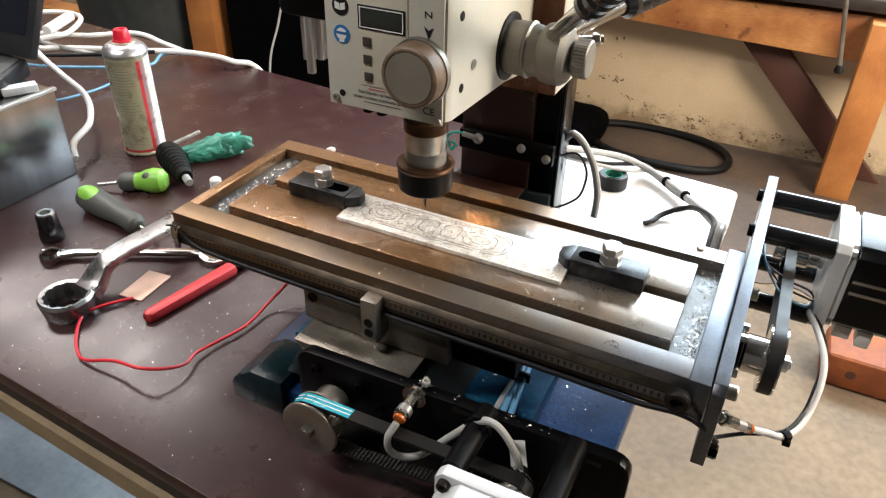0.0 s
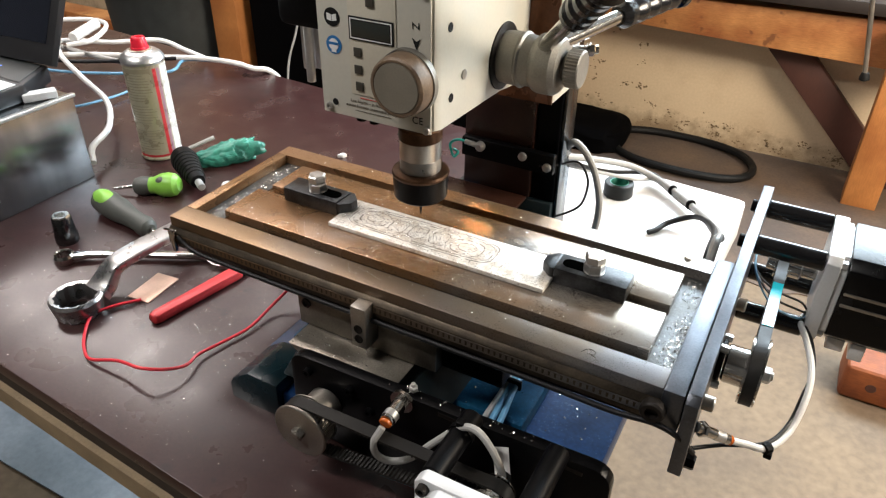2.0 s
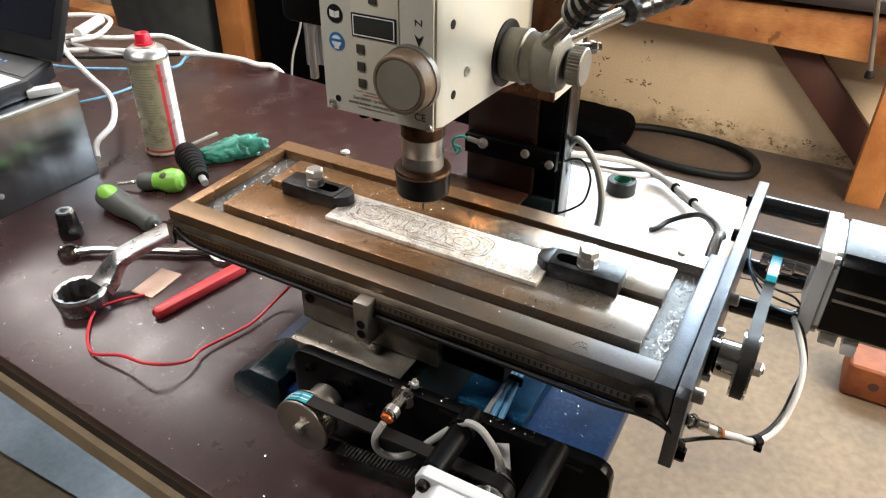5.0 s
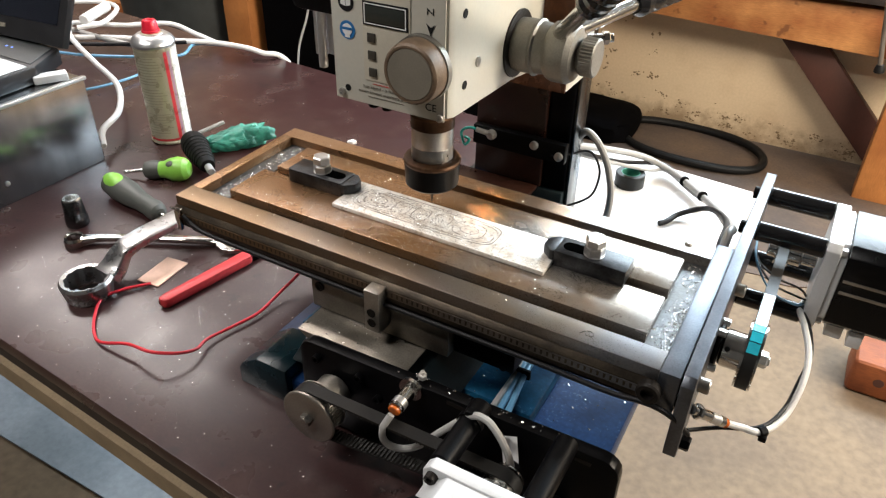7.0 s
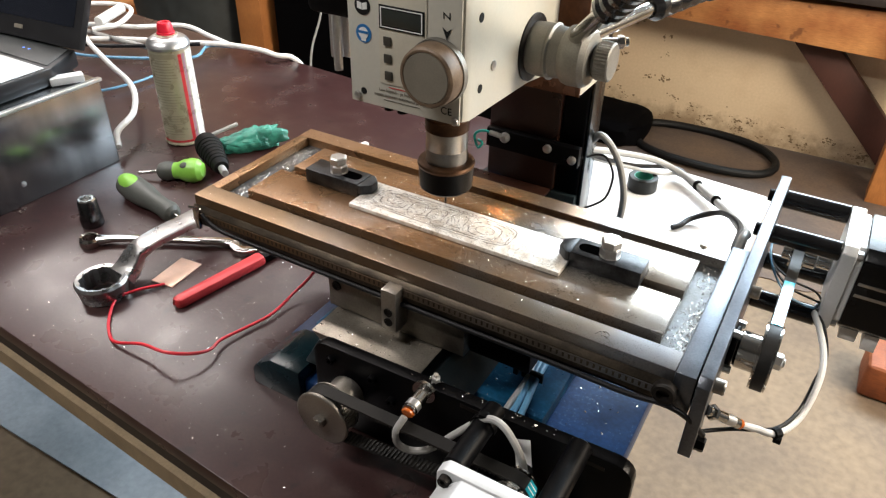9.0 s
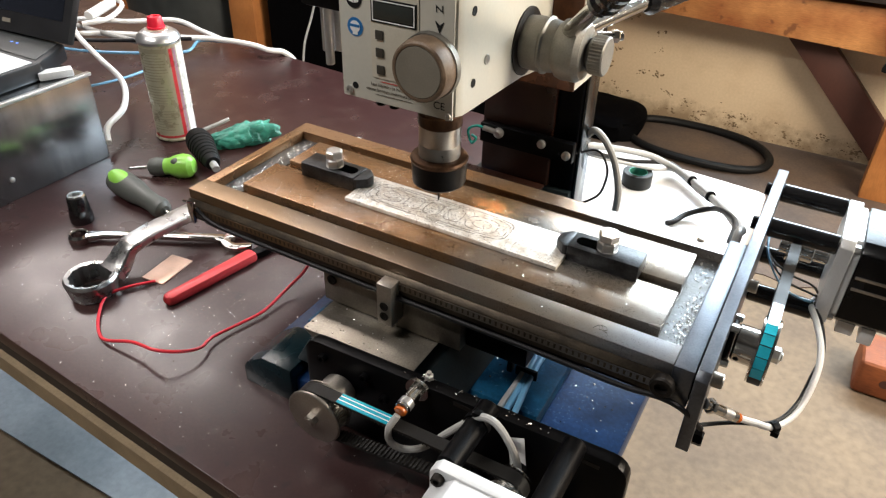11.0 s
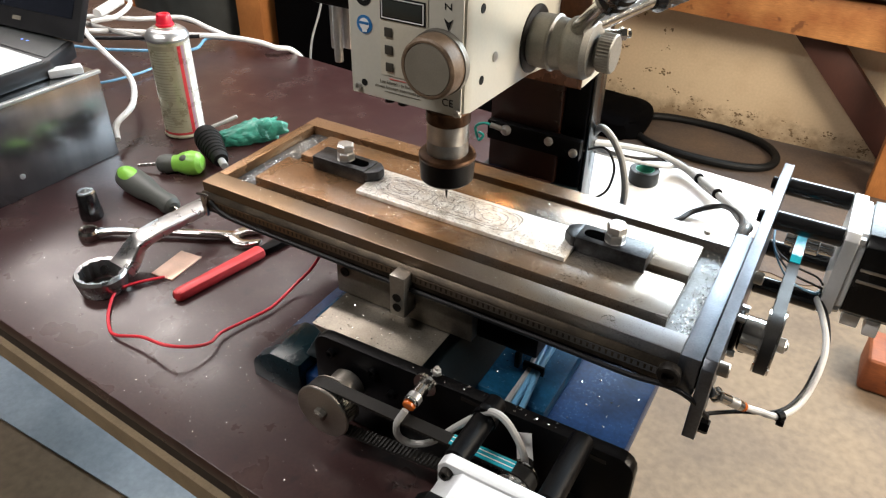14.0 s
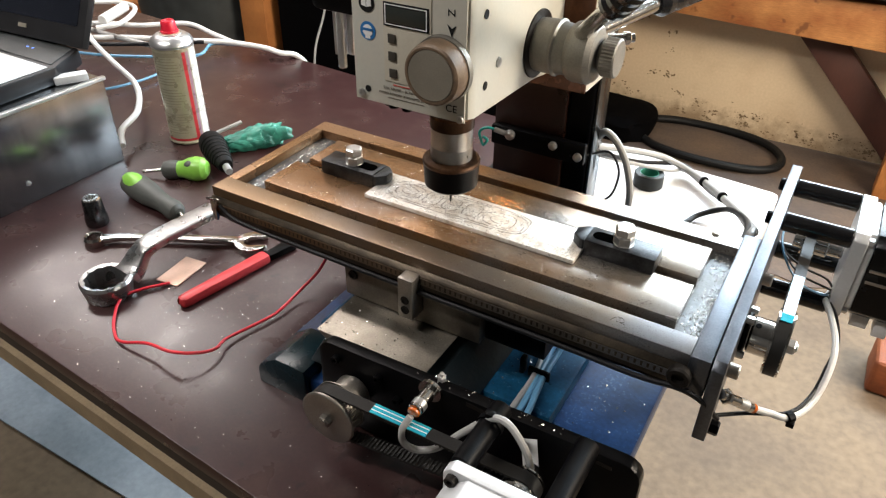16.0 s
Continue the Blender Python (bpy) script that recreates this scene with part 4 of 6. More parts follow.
part("bell_rear", prism([(MY + 0.0425 * a, MZ + 0.0425 * b) for a, b in ((-1, -0.7), (-0.7, -1), (0.7, -1), (1, -0.7), (1, 0.7), (0.7, 1), (-0.7, 1), (-1, 0.7))], "x", 0.3196, 0.3255, 0.001), SILVER_PAINT, motor)
for z in (0.012, 0.0):
    part("rib", bx(0.328, 0.42, MY - 0.0439, MY - 0.0431, MZ + z, MZ + z + 0.003, 0.0002), STEEL_GREY, motor)
for y in (-MO, MO):
    for z in (-MO, MO):
        part("flange_screw", hexbolt((0.3196, MY + y, MZ + z), (1, 0, 0), 0.008, 0.005), BRIGHT_BOLT, motor)
part("shaft", rod((0.306, MY, MZ), (0.262, MY, MZ), 0.0065, 20), CHROME, motor)
part("plug", bx(0.33, 0.345, MY - 0.03, MY + 0.01, MZ - 0.057, MZ - 0.0413, 0.001), WHITE_PLASTIC, motor, "white cable plug")
part("plug", bx(0.35, 0.362, MY - 0.034, MY - 0.012, MZ - 0.059, MZ - 0.0413, 0.001), WHITE_PLASTIC, motor)

PY, PZ, BIG, SMALL = -0.002, 0.1325, 0.0255, 0.0105
BX0, BX1 = 0.2712, 0.2804


def toothed(r, x0, x1, teeth, hub):
    """A toothed wheel round the x axis at the origin, with two flanges."""
    poly = []
    for k in range(teeth):
        a = 2 * math.pi * k / teeth
        s = 2 * math.pi / teeth
        poly += [(rr * math.cos(a + s * o), rr * math.sin(a + s * o)) for rr, o in ((r, 0), (r, 0.5), (r - 0.0015, 0.55), (r - 0.0015, 0.95))]
    body = prism(poly, "x", x0, x1)
    fl = [lathe([(0, 0), (0, r + 0.0018), (0.0012, r + 0.0018), (0.0012, 0)], (x, 0, 0), (1, 0, 0), 44) for x in (x0 - 0.0013, x1 + 0.0001)]
    return merged(body, *fl, rod((hub[0], 0, 0), (hub[1], 0, 0), hub[2], 32))


xp = part("large_pulley", toothed(BIG, BX0 - 0.0005, BX1 + 0.0005, 44, (0.2535, BX0, 0.0155)), CHROME, xd, "bright toothed pulley")
xp.location = (0, PY, PZ)
part("nut", merged(hexbolt((BX1 + 0.0018, 0, 0), (1, 0, 0), 0.012, 0.0065), rod((BX1 + 0.008, 0, 0), (BX1 + 0.0098, 0, 0), 0.0035, 14)), BRIGHT_BOLT, xp)
part("set_screw", rod((0.2585, 0, 0.0153), (0.2585, 0, 0.016), 0.0022, 12), INK, xp)
part("bearing", rod((0.2488, PY, PZ), (0.253, PY, PZ), 0.0175, 32), BLACK, xd, "black bearing block")
for a in (0.5, 2.0, 3.6, 5.2):
    part("bearing_screw", hexbolt((0.2488, PY + 0.021 * math.cos(a), PZ + 0.021 * math.sin(a)), (1, 0, 0), 0.006, 0.006), BRIGHT_BOLT, xd)
xs = part("small_pulley", toothed(SMALL, BX0 - 0.0005, BX1 + 0.0005, 16, (BX1, 0.293, 0.0092)), CHROME, xd, "small motor pulley")
xs.location = (0, MY, MZ)


def beltpath(c0, r0, c1, r1, n=40):
    """A closed loop round two circles in a plane, as points (u, v), with even steps not needed."""
    c0, c1 = Vector(c0), Vector(c1)
    w = c1 - c0
    th = math.atan2(w.y, w.x)
    b = math.acos((r0 - r1) / w.length)
    pts = []
    for k in range(n + 1):
        a = th + b + (2 * math.pi - 2 * b) * k / n
        pts.append(c0 + r0 * Vector((math.cos(a), math.sin(a))))
    for k in range(n // 2 + 1):
        a = th - b + 2 * b * k / (n // 2)
        pts.append(c1 + r1 * Vector((math.cos(a), math.sin(a))))
    return pts


def ribbon(path, place, w0, w1, thick):
    """A closed band of the given thickness along a path; place(u, v, w) gives the point."""
    bm = bmesh.new()
    n = len(path)
    rows = []
    for i, p in enumerate(path):
        t = (path[(i + 1) % n] - path[i - 1]).normalized()
        o = Vector((t.y, -t.x)) * thick
        rows.append([bm.verts.new(place(*q, w)) for q, w in ((p, w0), (p + o, w0), (p + o, w1), (p, w1))])
    for i in range(n):
        a, b = rows[i], rows[(i + 1) % n]
        for k in range(4):
            j = (k + 1) % 4
            bm.faces.new((a[k], a[j], b[j], b[k]))
    bmesh.ops.recalc_face_normals(bm, faces=bm.faces)
    return bm


def along(path, s):
    """Place and heading at the length s round the closed path."""
    n = len(path)
    lens = [(path[(i + 1) % n] - path[i]).length for i in range(n)]
    s %= sum(lens)
    for i, d in enumerate(lens):
        if s <= d and d > 1e-9:
            t = path[(i + 1) % n] - path[i]
            return path[i] + t * (s / d), math.atan2(t.y, t.x)
        s -= d
    return path[0], 0.0


XPATH = beltpath((PY, PZ), BIG, (MY, MZ), SMALL)
part("belt", ribbon(XPATH, lambda u, v, w: (w, u, v), BX0, BX1, 0.0022), BELT, xd, "black toothed timing belt")
xmarks = []
for k in range(9):
    o = -0.0043 - 0.0087 * k
    mark = part("belt_mark", bx(BX0 + 0.0003, BX1 - 0.0003, -0.0044, 0.0044, -0.0003, 0.0003), TEAL, xd, "glossy teal paint mark on the belt")
    xmarks.append((mark, o))

SA, SB = Vector((0.249, -0.068, 0.1185)), Vector((0.272, -0.0475, 0.098))
sens = part("proximity_sensor", merged(rod(SA, SB, 0.0043, 20), rod(SA.lerp(SB, 0.12), SA.lerp(SB, 0.24), 0.0064, 6)), CHROME, xd, "threaded metal proximity sensor")
part("lens", rod(SB, SB + (SB - SA) * 0.1, 0.004, 18), ORANGE, sens, "amber sensor end")
part("label_band", rod(SA.lerp(SB, 0.55), SA.lerp(SB, 0.85), 0.00445, 20), ALU, sens, "worn white label band")
part("sensor_cable", tube([tuple(SB + (SB - SA) * 0.1), (0.286, -0.039, 0.0915), (0.3, -0.031, 0.0872), (0.314, 0.0, 0.083), (0.32, 0.03, 0.098), (0.319, 0.06, 0.105), (0.311, 0.1, 0.104), (0.304, 0.13, 0.1), (0.307, 0.15, 0.096)], 0.0028, 10), WHITE_PLASTIC, sens, "white sensor cable")
part("sensor_cable", tube([(0.25, -0.066, 0.094), (0.27, -0.046, 0.089), (0.298, -0.029, 0.089), (0.312, 0.004, 0.086), (0.3175, 0.034, 0.097), (0.321, 0.062, 0.1035), (0.315, 0.1, 0.1045), (0.306, 0.13, 0.1)], 0.0017, 8), DARK_CABLE, sens, "dark cable")
part("cable_tie", merged(rod((0.2985, -0.0335, 0.0875), (0.3025, -0.0285, 0.0875), 0.0046, 12), bx(0.2995, 0.3055, -0.036, -0.031, 0.081, 0.086, 0.0008)), BLACK, sens, "black cable tie")
part("nut", hexbolt((0.2475, -0.079, 0.0935), (1, 0, 0), 0.011, 0.008), BLACK, xd)
for k in range(3):
    o = 0.0055 * k
    part("motor_lead", tube([(0.308, MY - 0.02 + o, MZ - 0.035), (0.298, MY - 0.05 + o, MZ - 0.02 + o), (0.275, MY - 0.06 - o, MZ - 0.006 + 2 * o), (0.256, MY - 0.045 + 2 * o, MZ + 0.012 - o), (0.25, MY - 0.01, MZ + 0.018)], 0.0011, 6), (BLUE_CABLE, DARK_CABLE, DARK_CABLE)[k], xd)

# ---- the drive at the base's front ----
yd = thing("saddle_drive", "black plate with stepper motor and belt before the base", "motor drive")
CX, CZ, NX, NZ = -0.03, 0.0585, 0.1435, 0.073
FP = -0.158
BIGY = 0.0225
outline = []
for cx, cz, a0 in ((0.205, 0.09, 0), (-0.056, 0.083, 90), (-0.056, 0.02, 180), (0.205, 0.02, 270)):
    for k in range(5):
        a = radians(a0 + 90 * k / 4)
        outline.append((cx + 0.014 * math.cos(a), cz + 0.014 * math.sin(a)))
bm = prism(outline, "y", FP, FP + 0.011, 0.0008)
fplate = part("mounting_plate", bm, BLACK_SATIN, yd, "black steel mounting plate")
for x0 in (0.078, 0.168):
    part("slot", prism([(x0, 0.094), (x0 + 0.03, 0.0925), (x0 + 0.03, 0.0965), (x0, 0.098)], "y", FP - 0.0006, FP + 0.0002), SLOT, fplate)
for x, z in ((-0.05, 0.083), (-0.006, 0.082), (0.013, 0.066)):
    part("cap_screw", lathe([(0, 0), (0, 0.0042), (0.005, 0.004), (0.005, 0.0022), (0.002, 0.002), (0.002, 0)], (x, FP, z), (0, -1, 0), 16), BLACK, yd)
part("edge_bolt", merged(hexbolt((0.052, FP + 0.006, 0.104), (0, 0, 1), 0.007, 0.004), rod((0.052, FP + 0.006, 0.108), (0.052, FP + 0.006, 0.111), 0.002, 10)), BRIGHT_BOLT, yd, "bright bolt on the plate edge")
for x in (-0.0348, 0.0348):
    for z in (-0.0348, 0.0348):
        part("standoff", rod((NX + x, FP - 0.0002, NZ + z), (NX + x, -0.223, NZ + z), 0.0088, 26), BLACK_SATIN, yd, "black anodised standoff")
ym = part("motor_body", prism([(NX + 0.043 * a, NZ + 0.043 * b) for a, b in ((-1, -0.8), (-0.8, -1), (0.8, -1), (1, -0.8), (1, 0.8), (0.8, 1), (-0.8, 1), (-1, 0.8))], "y", -0.335, -0.258, 0.0012), BLACK, yd, "black stepper motor stack")
part("front_bell", prism([(NX + 0.043 * a, NZ + 0.043 * b) for a, b in ((-1, -0.86), (-0.86, -1), (0.86, -1), (1, -0.86), (1, 0.86), (0.86, 1), (-0.86, 1), (-1, 0.86))], "y", -0.2335, -0.2232, 0.0015), SILVER_PAINT, ym, "pale cast front bell")
part("bell_rear", prism([(NX + 0.0415 * a, NZ + 0.0415 * b) for a, b in ((-1, -0.55), (-0.55, -1), (0.55, -1), (1, -0.55), (1, 0.55), (0.55, 1), (-0.55, 1), (-1, 0.55))], "y", -0.2579, -0.2336, 0.0012), SILVER_PAINT, ym)
for x in (-0.0348, 0.0348):
    part("flange_screw", lathe([(0, 0), (0, 0.0046), (0.005, 0.0044), (0.005, 0.0024), (0.002, 0.0022), (0.002, 0)], (NX + x, -0.2336, NZ + 0.0348), (0, -1, 0), 18), SLOT, ym, "dark socket screw")
part("shaft", rod((NX, -0.2228, NZ), (NX, -0.17, NZ), 0.0065, 20), CHROME, ym)
BY0, BY1 = -0.1965, -0.1855
TURN_Y = Matrix.Rotation(radians(-90), 4, "Z")
yp = part("large_pulley", turned(merged(toothed(BIGY, 0.1835, 0.1975, 44, (0.161, 0.1835, 0.0165)), lathe([(0, 0), (0, 0.0262), (0.0018, 0.0262), (0.0026, 0.025), (0.0026, 0)], (0.1988, 0, 0), (1, 0, 0), 48)), TURN_Y), STEEL_GREY, yd, "steel toothed pulley with a broad disc")
yp.location = (CX, 0, CZ)
part("nut", turned(merged(hexbolt((0.2015, 0, 0), (1, 0, 0), 0.0105, 0.005), rod((0.206, 0, 0), (0.2075, 0, 0), 0.0035, 14)), TURN_Y), STEEL_GREY, yp, "steel hub nut")
ys = part("small_pulley", turned(toothed(0.0125, 0.1835, 0.1975, 18, (0.1975, 0.215, 0.011)), TURN_Y), CHROME, yd, "small motor pulley")
ys.location = (NX, 0, NZ)
YPATH = beltpath((CX, CZ), BIGY, (NX, NZ), 0.0125)
part("belt", ribbon(YPATH, lambda u, v, w: (u, w, v), BY0, BY1, 0.0022), BELT, yd, "black toothed timing belt")
bm = bmesh.new()
for k in range(130):
    p, a = along(YPATH, k * 0.0037)
    t = Vector((math.cos(a), math.sin(a)))
    o = Vector((t.y, -t.x))
    if (p - Vector((CX, CZ))).length < BIGY + 0.0035 or (p - Vector((NX, NZ))).length < 0.0165:
        continue
    q = [p - t * 0.0007, p + t * 0.0007, p + t * 0.0005 - o * 0.0014, p - t * 0.0005 - o * 0.0014]
    lo = [bm.verts.new((c.x, BY0, c.y)) for c in q]
    hi = [bm.verts.new((c.x, BY1, c.y)) for c in q]
    bm.faces.new(lo), bm.faces.new(hi)
    for i in range(4):
        bm.faces.new((lo[i], lo[(i + 1) % 4], hi[(i + 1) % 4], hi[i]))
bmesh.ops.recalc_face_normals(bm, faces=bm.faces)
part("belt_tooth", bm, BELT, yd, "belt teeth")["kind"] = "stuff"
ymarks = []
for k in range(6):
    piece = part("belt_mark", bx(-0.0045, 0.0045, BY0 + 0.0004, BY1 - 0.0004, -0.0003, 0.0003), TEAL, yd, "teal paint mark on the belt")
    for y in (BY0 + 0.0035, BY0 + 0.0075):
        part("print_line", bx(-0.0043, 0.0043, y - 0.0004, y + 0.0004, -0.0007, -0.00045), WHITE_INK, piece, "pale worn print")
    ymarks.append(piece)
ysens = part("proximity_sensor", merged(rod((0.046, FP - 0.001, 0.095), (0.0462, -0.184, 0.0945), 0.0062, 22), lathe([(0, 0), (0, 0.0105), (0.003, 0.0105), (0.003, 0)], (0.046, FP - 0.0002, 0.095), (0, -1, 0), 26)), CHROME, yd, "threaded metal proximity sensor")
part("lens", rod((0.0462, -0.184, 0.0945), (0.0463, -0.1868, 0.0939), 0.0052, 20), ORANGE, ysens, "amber sensor end")
part("label_band", rod((0.04615, -0.174, 0.0947), (0.0462, -0.1815, 0.0946), 0.00635, 22), ALU, ysens, "worn white label band")
part("sensor_cable", tube([(0.0463, -0.19, 0.0935), (0.0425, -0.197, 0.082), (0.043, -0.195, 0.066), (0.0505, -0.188, 0.0555), (0.066, -0.183, 0.062), (0.0865, -0.18, 0.0885), (0.1085, -0.179, 0.1155), (0.1225, -0.18, 0.1205), (0.1345, -0.18, 0.1085), (0.1425, -0.178, 0.088), (0.144, -0.172, 0.06)], 0.0029, 10), GREY_CABLE, ysens, "pale grey sensor cable")
part("cable_tie", merged(lathe([(0, 0.0092), (0, 0.0104), (0.005, 0.0104), (0.005, 0.0092)], (NX - 0.0348, -0.1755, NZ + 0.0348), (0, -1, 0), 24), bx(0.105, 0.112, -0.181, -0.175, 0.1165, 0.1215, 0.001)), BLACK, ysens, "black cable tie")
part("tag", turned(bx(-0.007, 0.007, -0.0002, 0.0002, -0.014, 0.014), Matrix.Translation((0.1385, -0.166, 0.078)) @ Matrix.Rotation(radians(-25), 4, "Y") @ Matrix.Rotation(radians(-30), 4, "X")), WHITE_PLASTIC, ysens, "white paper cable tag")
blues = thing("base_cables", "pale blue cables tied together in the base", "cables")
for k, (o, m) in enumerate(((0.0, BLUE_CABLE), (0.007, BLUE_CABLE), (-0.006, GREY_CABLE))):
    part("cable", tube([(0.098 + o, 0.03, 0.07), (0.0955 + o, -0.0164, 0.055), (0.0985 + o * 0.6, -0.055, 0.052), (0.0995 + o, -0.092, 0.047), (0.101 + o * 1.2, -0.125, 0.046)], 0.003, 10), m, blues)
part("cable_tie", merged(bx(0.0875, 0.1085, -0.057, -0.053, 0.048, 0.058, 0.001), bx(0.08, 0.085, -0.06, -0.052, 0.05, 0.068, 0.001)), BLACK, blues, "black cable tie")

# ---- on the table: work, clamps, chips ----
work = thing("workpiece", "bright aluminium strip engraved with rings on the milling table", "metal strip")
WT = TZ + 0.0042
part("sheet", bx(-0.1085, 0.1072, -0.0293, 0.0195, TZ + 0.0001, WT, 0.0004), WORK, work)


def groove(cx, cy, rx, ry, w, seed, power=2.0):
    """A closed engraved line with a wavering width, on the sheet."""
    r = random.Random(seed)
    bm = bmesh.new()
    inner, outer = [], []
    for k in range(56):
        a = 2 * math.pi * k / 56
        c, s = math.cos(a), math.sin(a)
        ux = math.copysign(abs(c) ** (2 / power), c)
        uy = math.copysign(abs(s) ** (2 / power), s)
        ww = w * r.uniform(0.3, 1.25)
        inner.append(bm.verts.new((cx + (rx - ww) * ux, cy + (ry - ww) * uy, WT + 0.0001)))
        outer.append(bm.verts.new((cx + rx * ux, cy + ry * uy, WT + 0.0001)))
    for k in range(56):
        if r.random() < 0.86:
            j = (k + 1) % 56
            bm.faces.new((inner[k], inner[j], outer[j], outer[k]))
    return bm


part("engraving", merged(groove(-0.0215, -0.0035, 0.0745, 0.0185, 0.0009, 1, 5.0), groove(-0.0215, -0.0035, 0.0715, 0.0155, 0.0007, 2, 5.0),
                         groove(-0.073, -0.002, 0.0145, 0.0115, 0.0009, 3, 3.0), groove(-0.073, -0.002, 0.0085, 0.0066, 0.0008, 4),
                         groove(0.025, -0.004, 0.0155, 0.0115, 0.0009, 5, 3.0), groove(0.025, -0.004, 0.0092, 0.0066, 0.0008, 6),
                         groove(-0.047, -0.003, 0.0085, 0.0105, 0.0009, 7, 4.0), groove(-0.026, -0.003, 0.0085, 0.0105, 0.0009, 8, 4.0), groove(-0.004, -0.003, 0.0085, 0.0105, 0.0008, 9, 4.0)), ENGRAVED, work, "dark engraved rings and outlines")


def clamp(x, y, turn, tail):
    c = thing("clamp", "black step clamp bolted to the milling table beside the strip", "clamp", "clamps on the table")
    w = 0.0125
    rear = prism([(-tail, -w), (0.0305, -w), (0.0305, w), (-tail, w)], "z", 0.0, 0.0148, 0.0007)
    nose = prism([(0.0306, -w), (0.0345, -w), (0.0425, -w * 0.4), (0.0425, w * 0.4), (0.0345, w), (0.0306, w)], "z", 0.0045, 0.0142, 0.0007)
    bar = part("bar", merged(rear, nose), CLAMPSTEEL, c, "dark steel clamp bar with a chamfered nose")
    # no recess is cut: a raised black patch paints the slot's shade
    part("slot", merged(lathe([(0, 0), (0, 0.0062), (0.0003, 0.0062), (0.0003, 0)], (0.0205, 0, 0.0148), (0, 0, 1), 24), bx(-0.002, 0.021, -0.0062, 0.0062, 0.0149, 0.0152)), HOLE_SHADE, bar)
    b = part("bolt", merged(hexbolt((0, 0, 0.0245), (0, 0, 1), 0.0158, 0.0072), rod((0, 0, 0.01), (0, 0, 0.026), 0.0052, 18)), BRIGHT_BOLT, c, "bright hexagon bolt")
    part("nut", turned(hexbolt((0, 0, 0.0152), (0, 0, 1), 0.0158, 0.0085), Matrix.Rotation(radians(22), 4, "Z")), BRIGHT_BOLT, b)
    part("washer", lathe([(0, 0), (0, 0.0088), (0.0006, 0.0088), (0.0006, 0)], (0, 0, 0.0147), (0, 0, 1), 28), BRIGHT_BOLT, b)
    return c, pose(x, y, TZ + 0.0002, 0, 0, turn)


CLAMPS = [clamp(-0.1415, 0.001, 0.0, 0.033), clamp(0.1385, 0.0025, 180.0, 0.031)]

rng = random.Random(11)


def flakes(spots, size, material_bm=None):
    """Tiny curled metal chips lying at the given places."""
    bm = material_bm or bmesh.new()
    for x, y, z in spots:
        s = size * rng.uniform(0.45, 1.5)
        a, tip = rng.uniform(0, 6.28), rng.uniform(0.1, 0.8)
        u = Vector((math.cos(a), math.sin(a), rng.uniform(-0.3, 0.5))).normalized() * s
        w = Vector((-math.sin(a), math.cos(a), rng.uniform(-0.4, 0.4))).normalized() * s * rng.uniform(0.3, 0.7)
        p = Vector((x, y, z + abs(u.z) + abs(w.z) * 0.5))
        v = [bm.verts.new(c) for c in (p - u - w, p + u - w, p + u + w, p - u + w, p + Vector((0, 0, s * tip)))]
        for i in range(4):
            bm.faces.new((v[i], v[(i + 1) % 4], v[4]))
        bm.faces.new((v[3], v[2], v[1], v[0]))
    return bm


spots = []
for k in range(420):
    spots.append((0.2225 - abs(rng.gauss(0, 0.0065)) - 0.001, min(0.066, max(-0.066, rng.gauss(-0.028, 0.026))), 0.1536))
for k in range(120):
    spots.append((rng.uniform(0.206, 0.222), rng.uniform(0.03, 0.068), 0.1536))
for k in range(420):
    spots.append((-0.2265 + rng.gauss(0, 0.005), rng.uniform(-0.064, 0.066), 0.1536))
trough_chips = solid("trough_chips", flakes(spots, 0.0006), CHIP, "heaps of tiny bright metal chips in the table troughs", "metal chips", kind="stuff")
spots = []
for k in range(6500):
    x, y = rng.gauss(-0.075, 0.085), rng.gauss(-0.022, 0.04)
    if -0.21 < x < 0.2 and -0.055 < y < -0.0305:
        spots.append((x, y, TZ))
    elif -0.24 < x < 0.2 and -0.089 < y < -0.068 and rng.random() < 0.4:
        spots.append((x, y, TZ))
    elif -0.107 < x < 0.105 and -0.029 < y < 0.019 and rng.random() < 0.9:
        spots.append((x, y, WT))
    elif -0.2 < x < 0.2 and 0.0215 < y < 0.057 and not (x < -0.09 and y < 0.03):
        spots.append((x, y, TZ))
for k in range(60):
    spots.append((rng.uniform(-0.21, 0.2), rng.uniform(0.071, 0.088), TZ))
table_chips = solid("table_chips", flakes(spots, 0.0003), CHIP, "fine bright metal chips scattered on the milling table", "metal chips", kind="stuff")
spots = []
for k in range(1500):
    x, y = rng.gauss(-0.03, 0.05), rng.gauss(-0.008, 0.014)
    if -0.107 < x < 0.1 and -0.0285 < y < 0.0185:
        spots.append((x, y, WT))
burrs = solid("dark_burrs", flakes(spots, 0.00042), ENGRAVED, "dark curled burrs strewn over the engraved strip", "metal chips", kind="stuff")
spots = []
for k in range(1700):
    x, y = rng.gauss(-0.28, 0.15), rng.gauss(-0.1, 0.09)
    if x > -0.16 and y > -0.155 or y < benchline(x) + 0.01 or y > 0.4 or (x < -0.63):
        continue
    spots.append((x, y, 0.0))
for k in range(70):
    spots.append((rng.uniform(-0.6, -0.2), rng.uniform(0.1, 0.5), 0.0))
solid("bench_chips", flakes(spots, 0.0004), CHIP, "fine bright metal chips scattered on the bench top", "metal chips", kind="stuff")
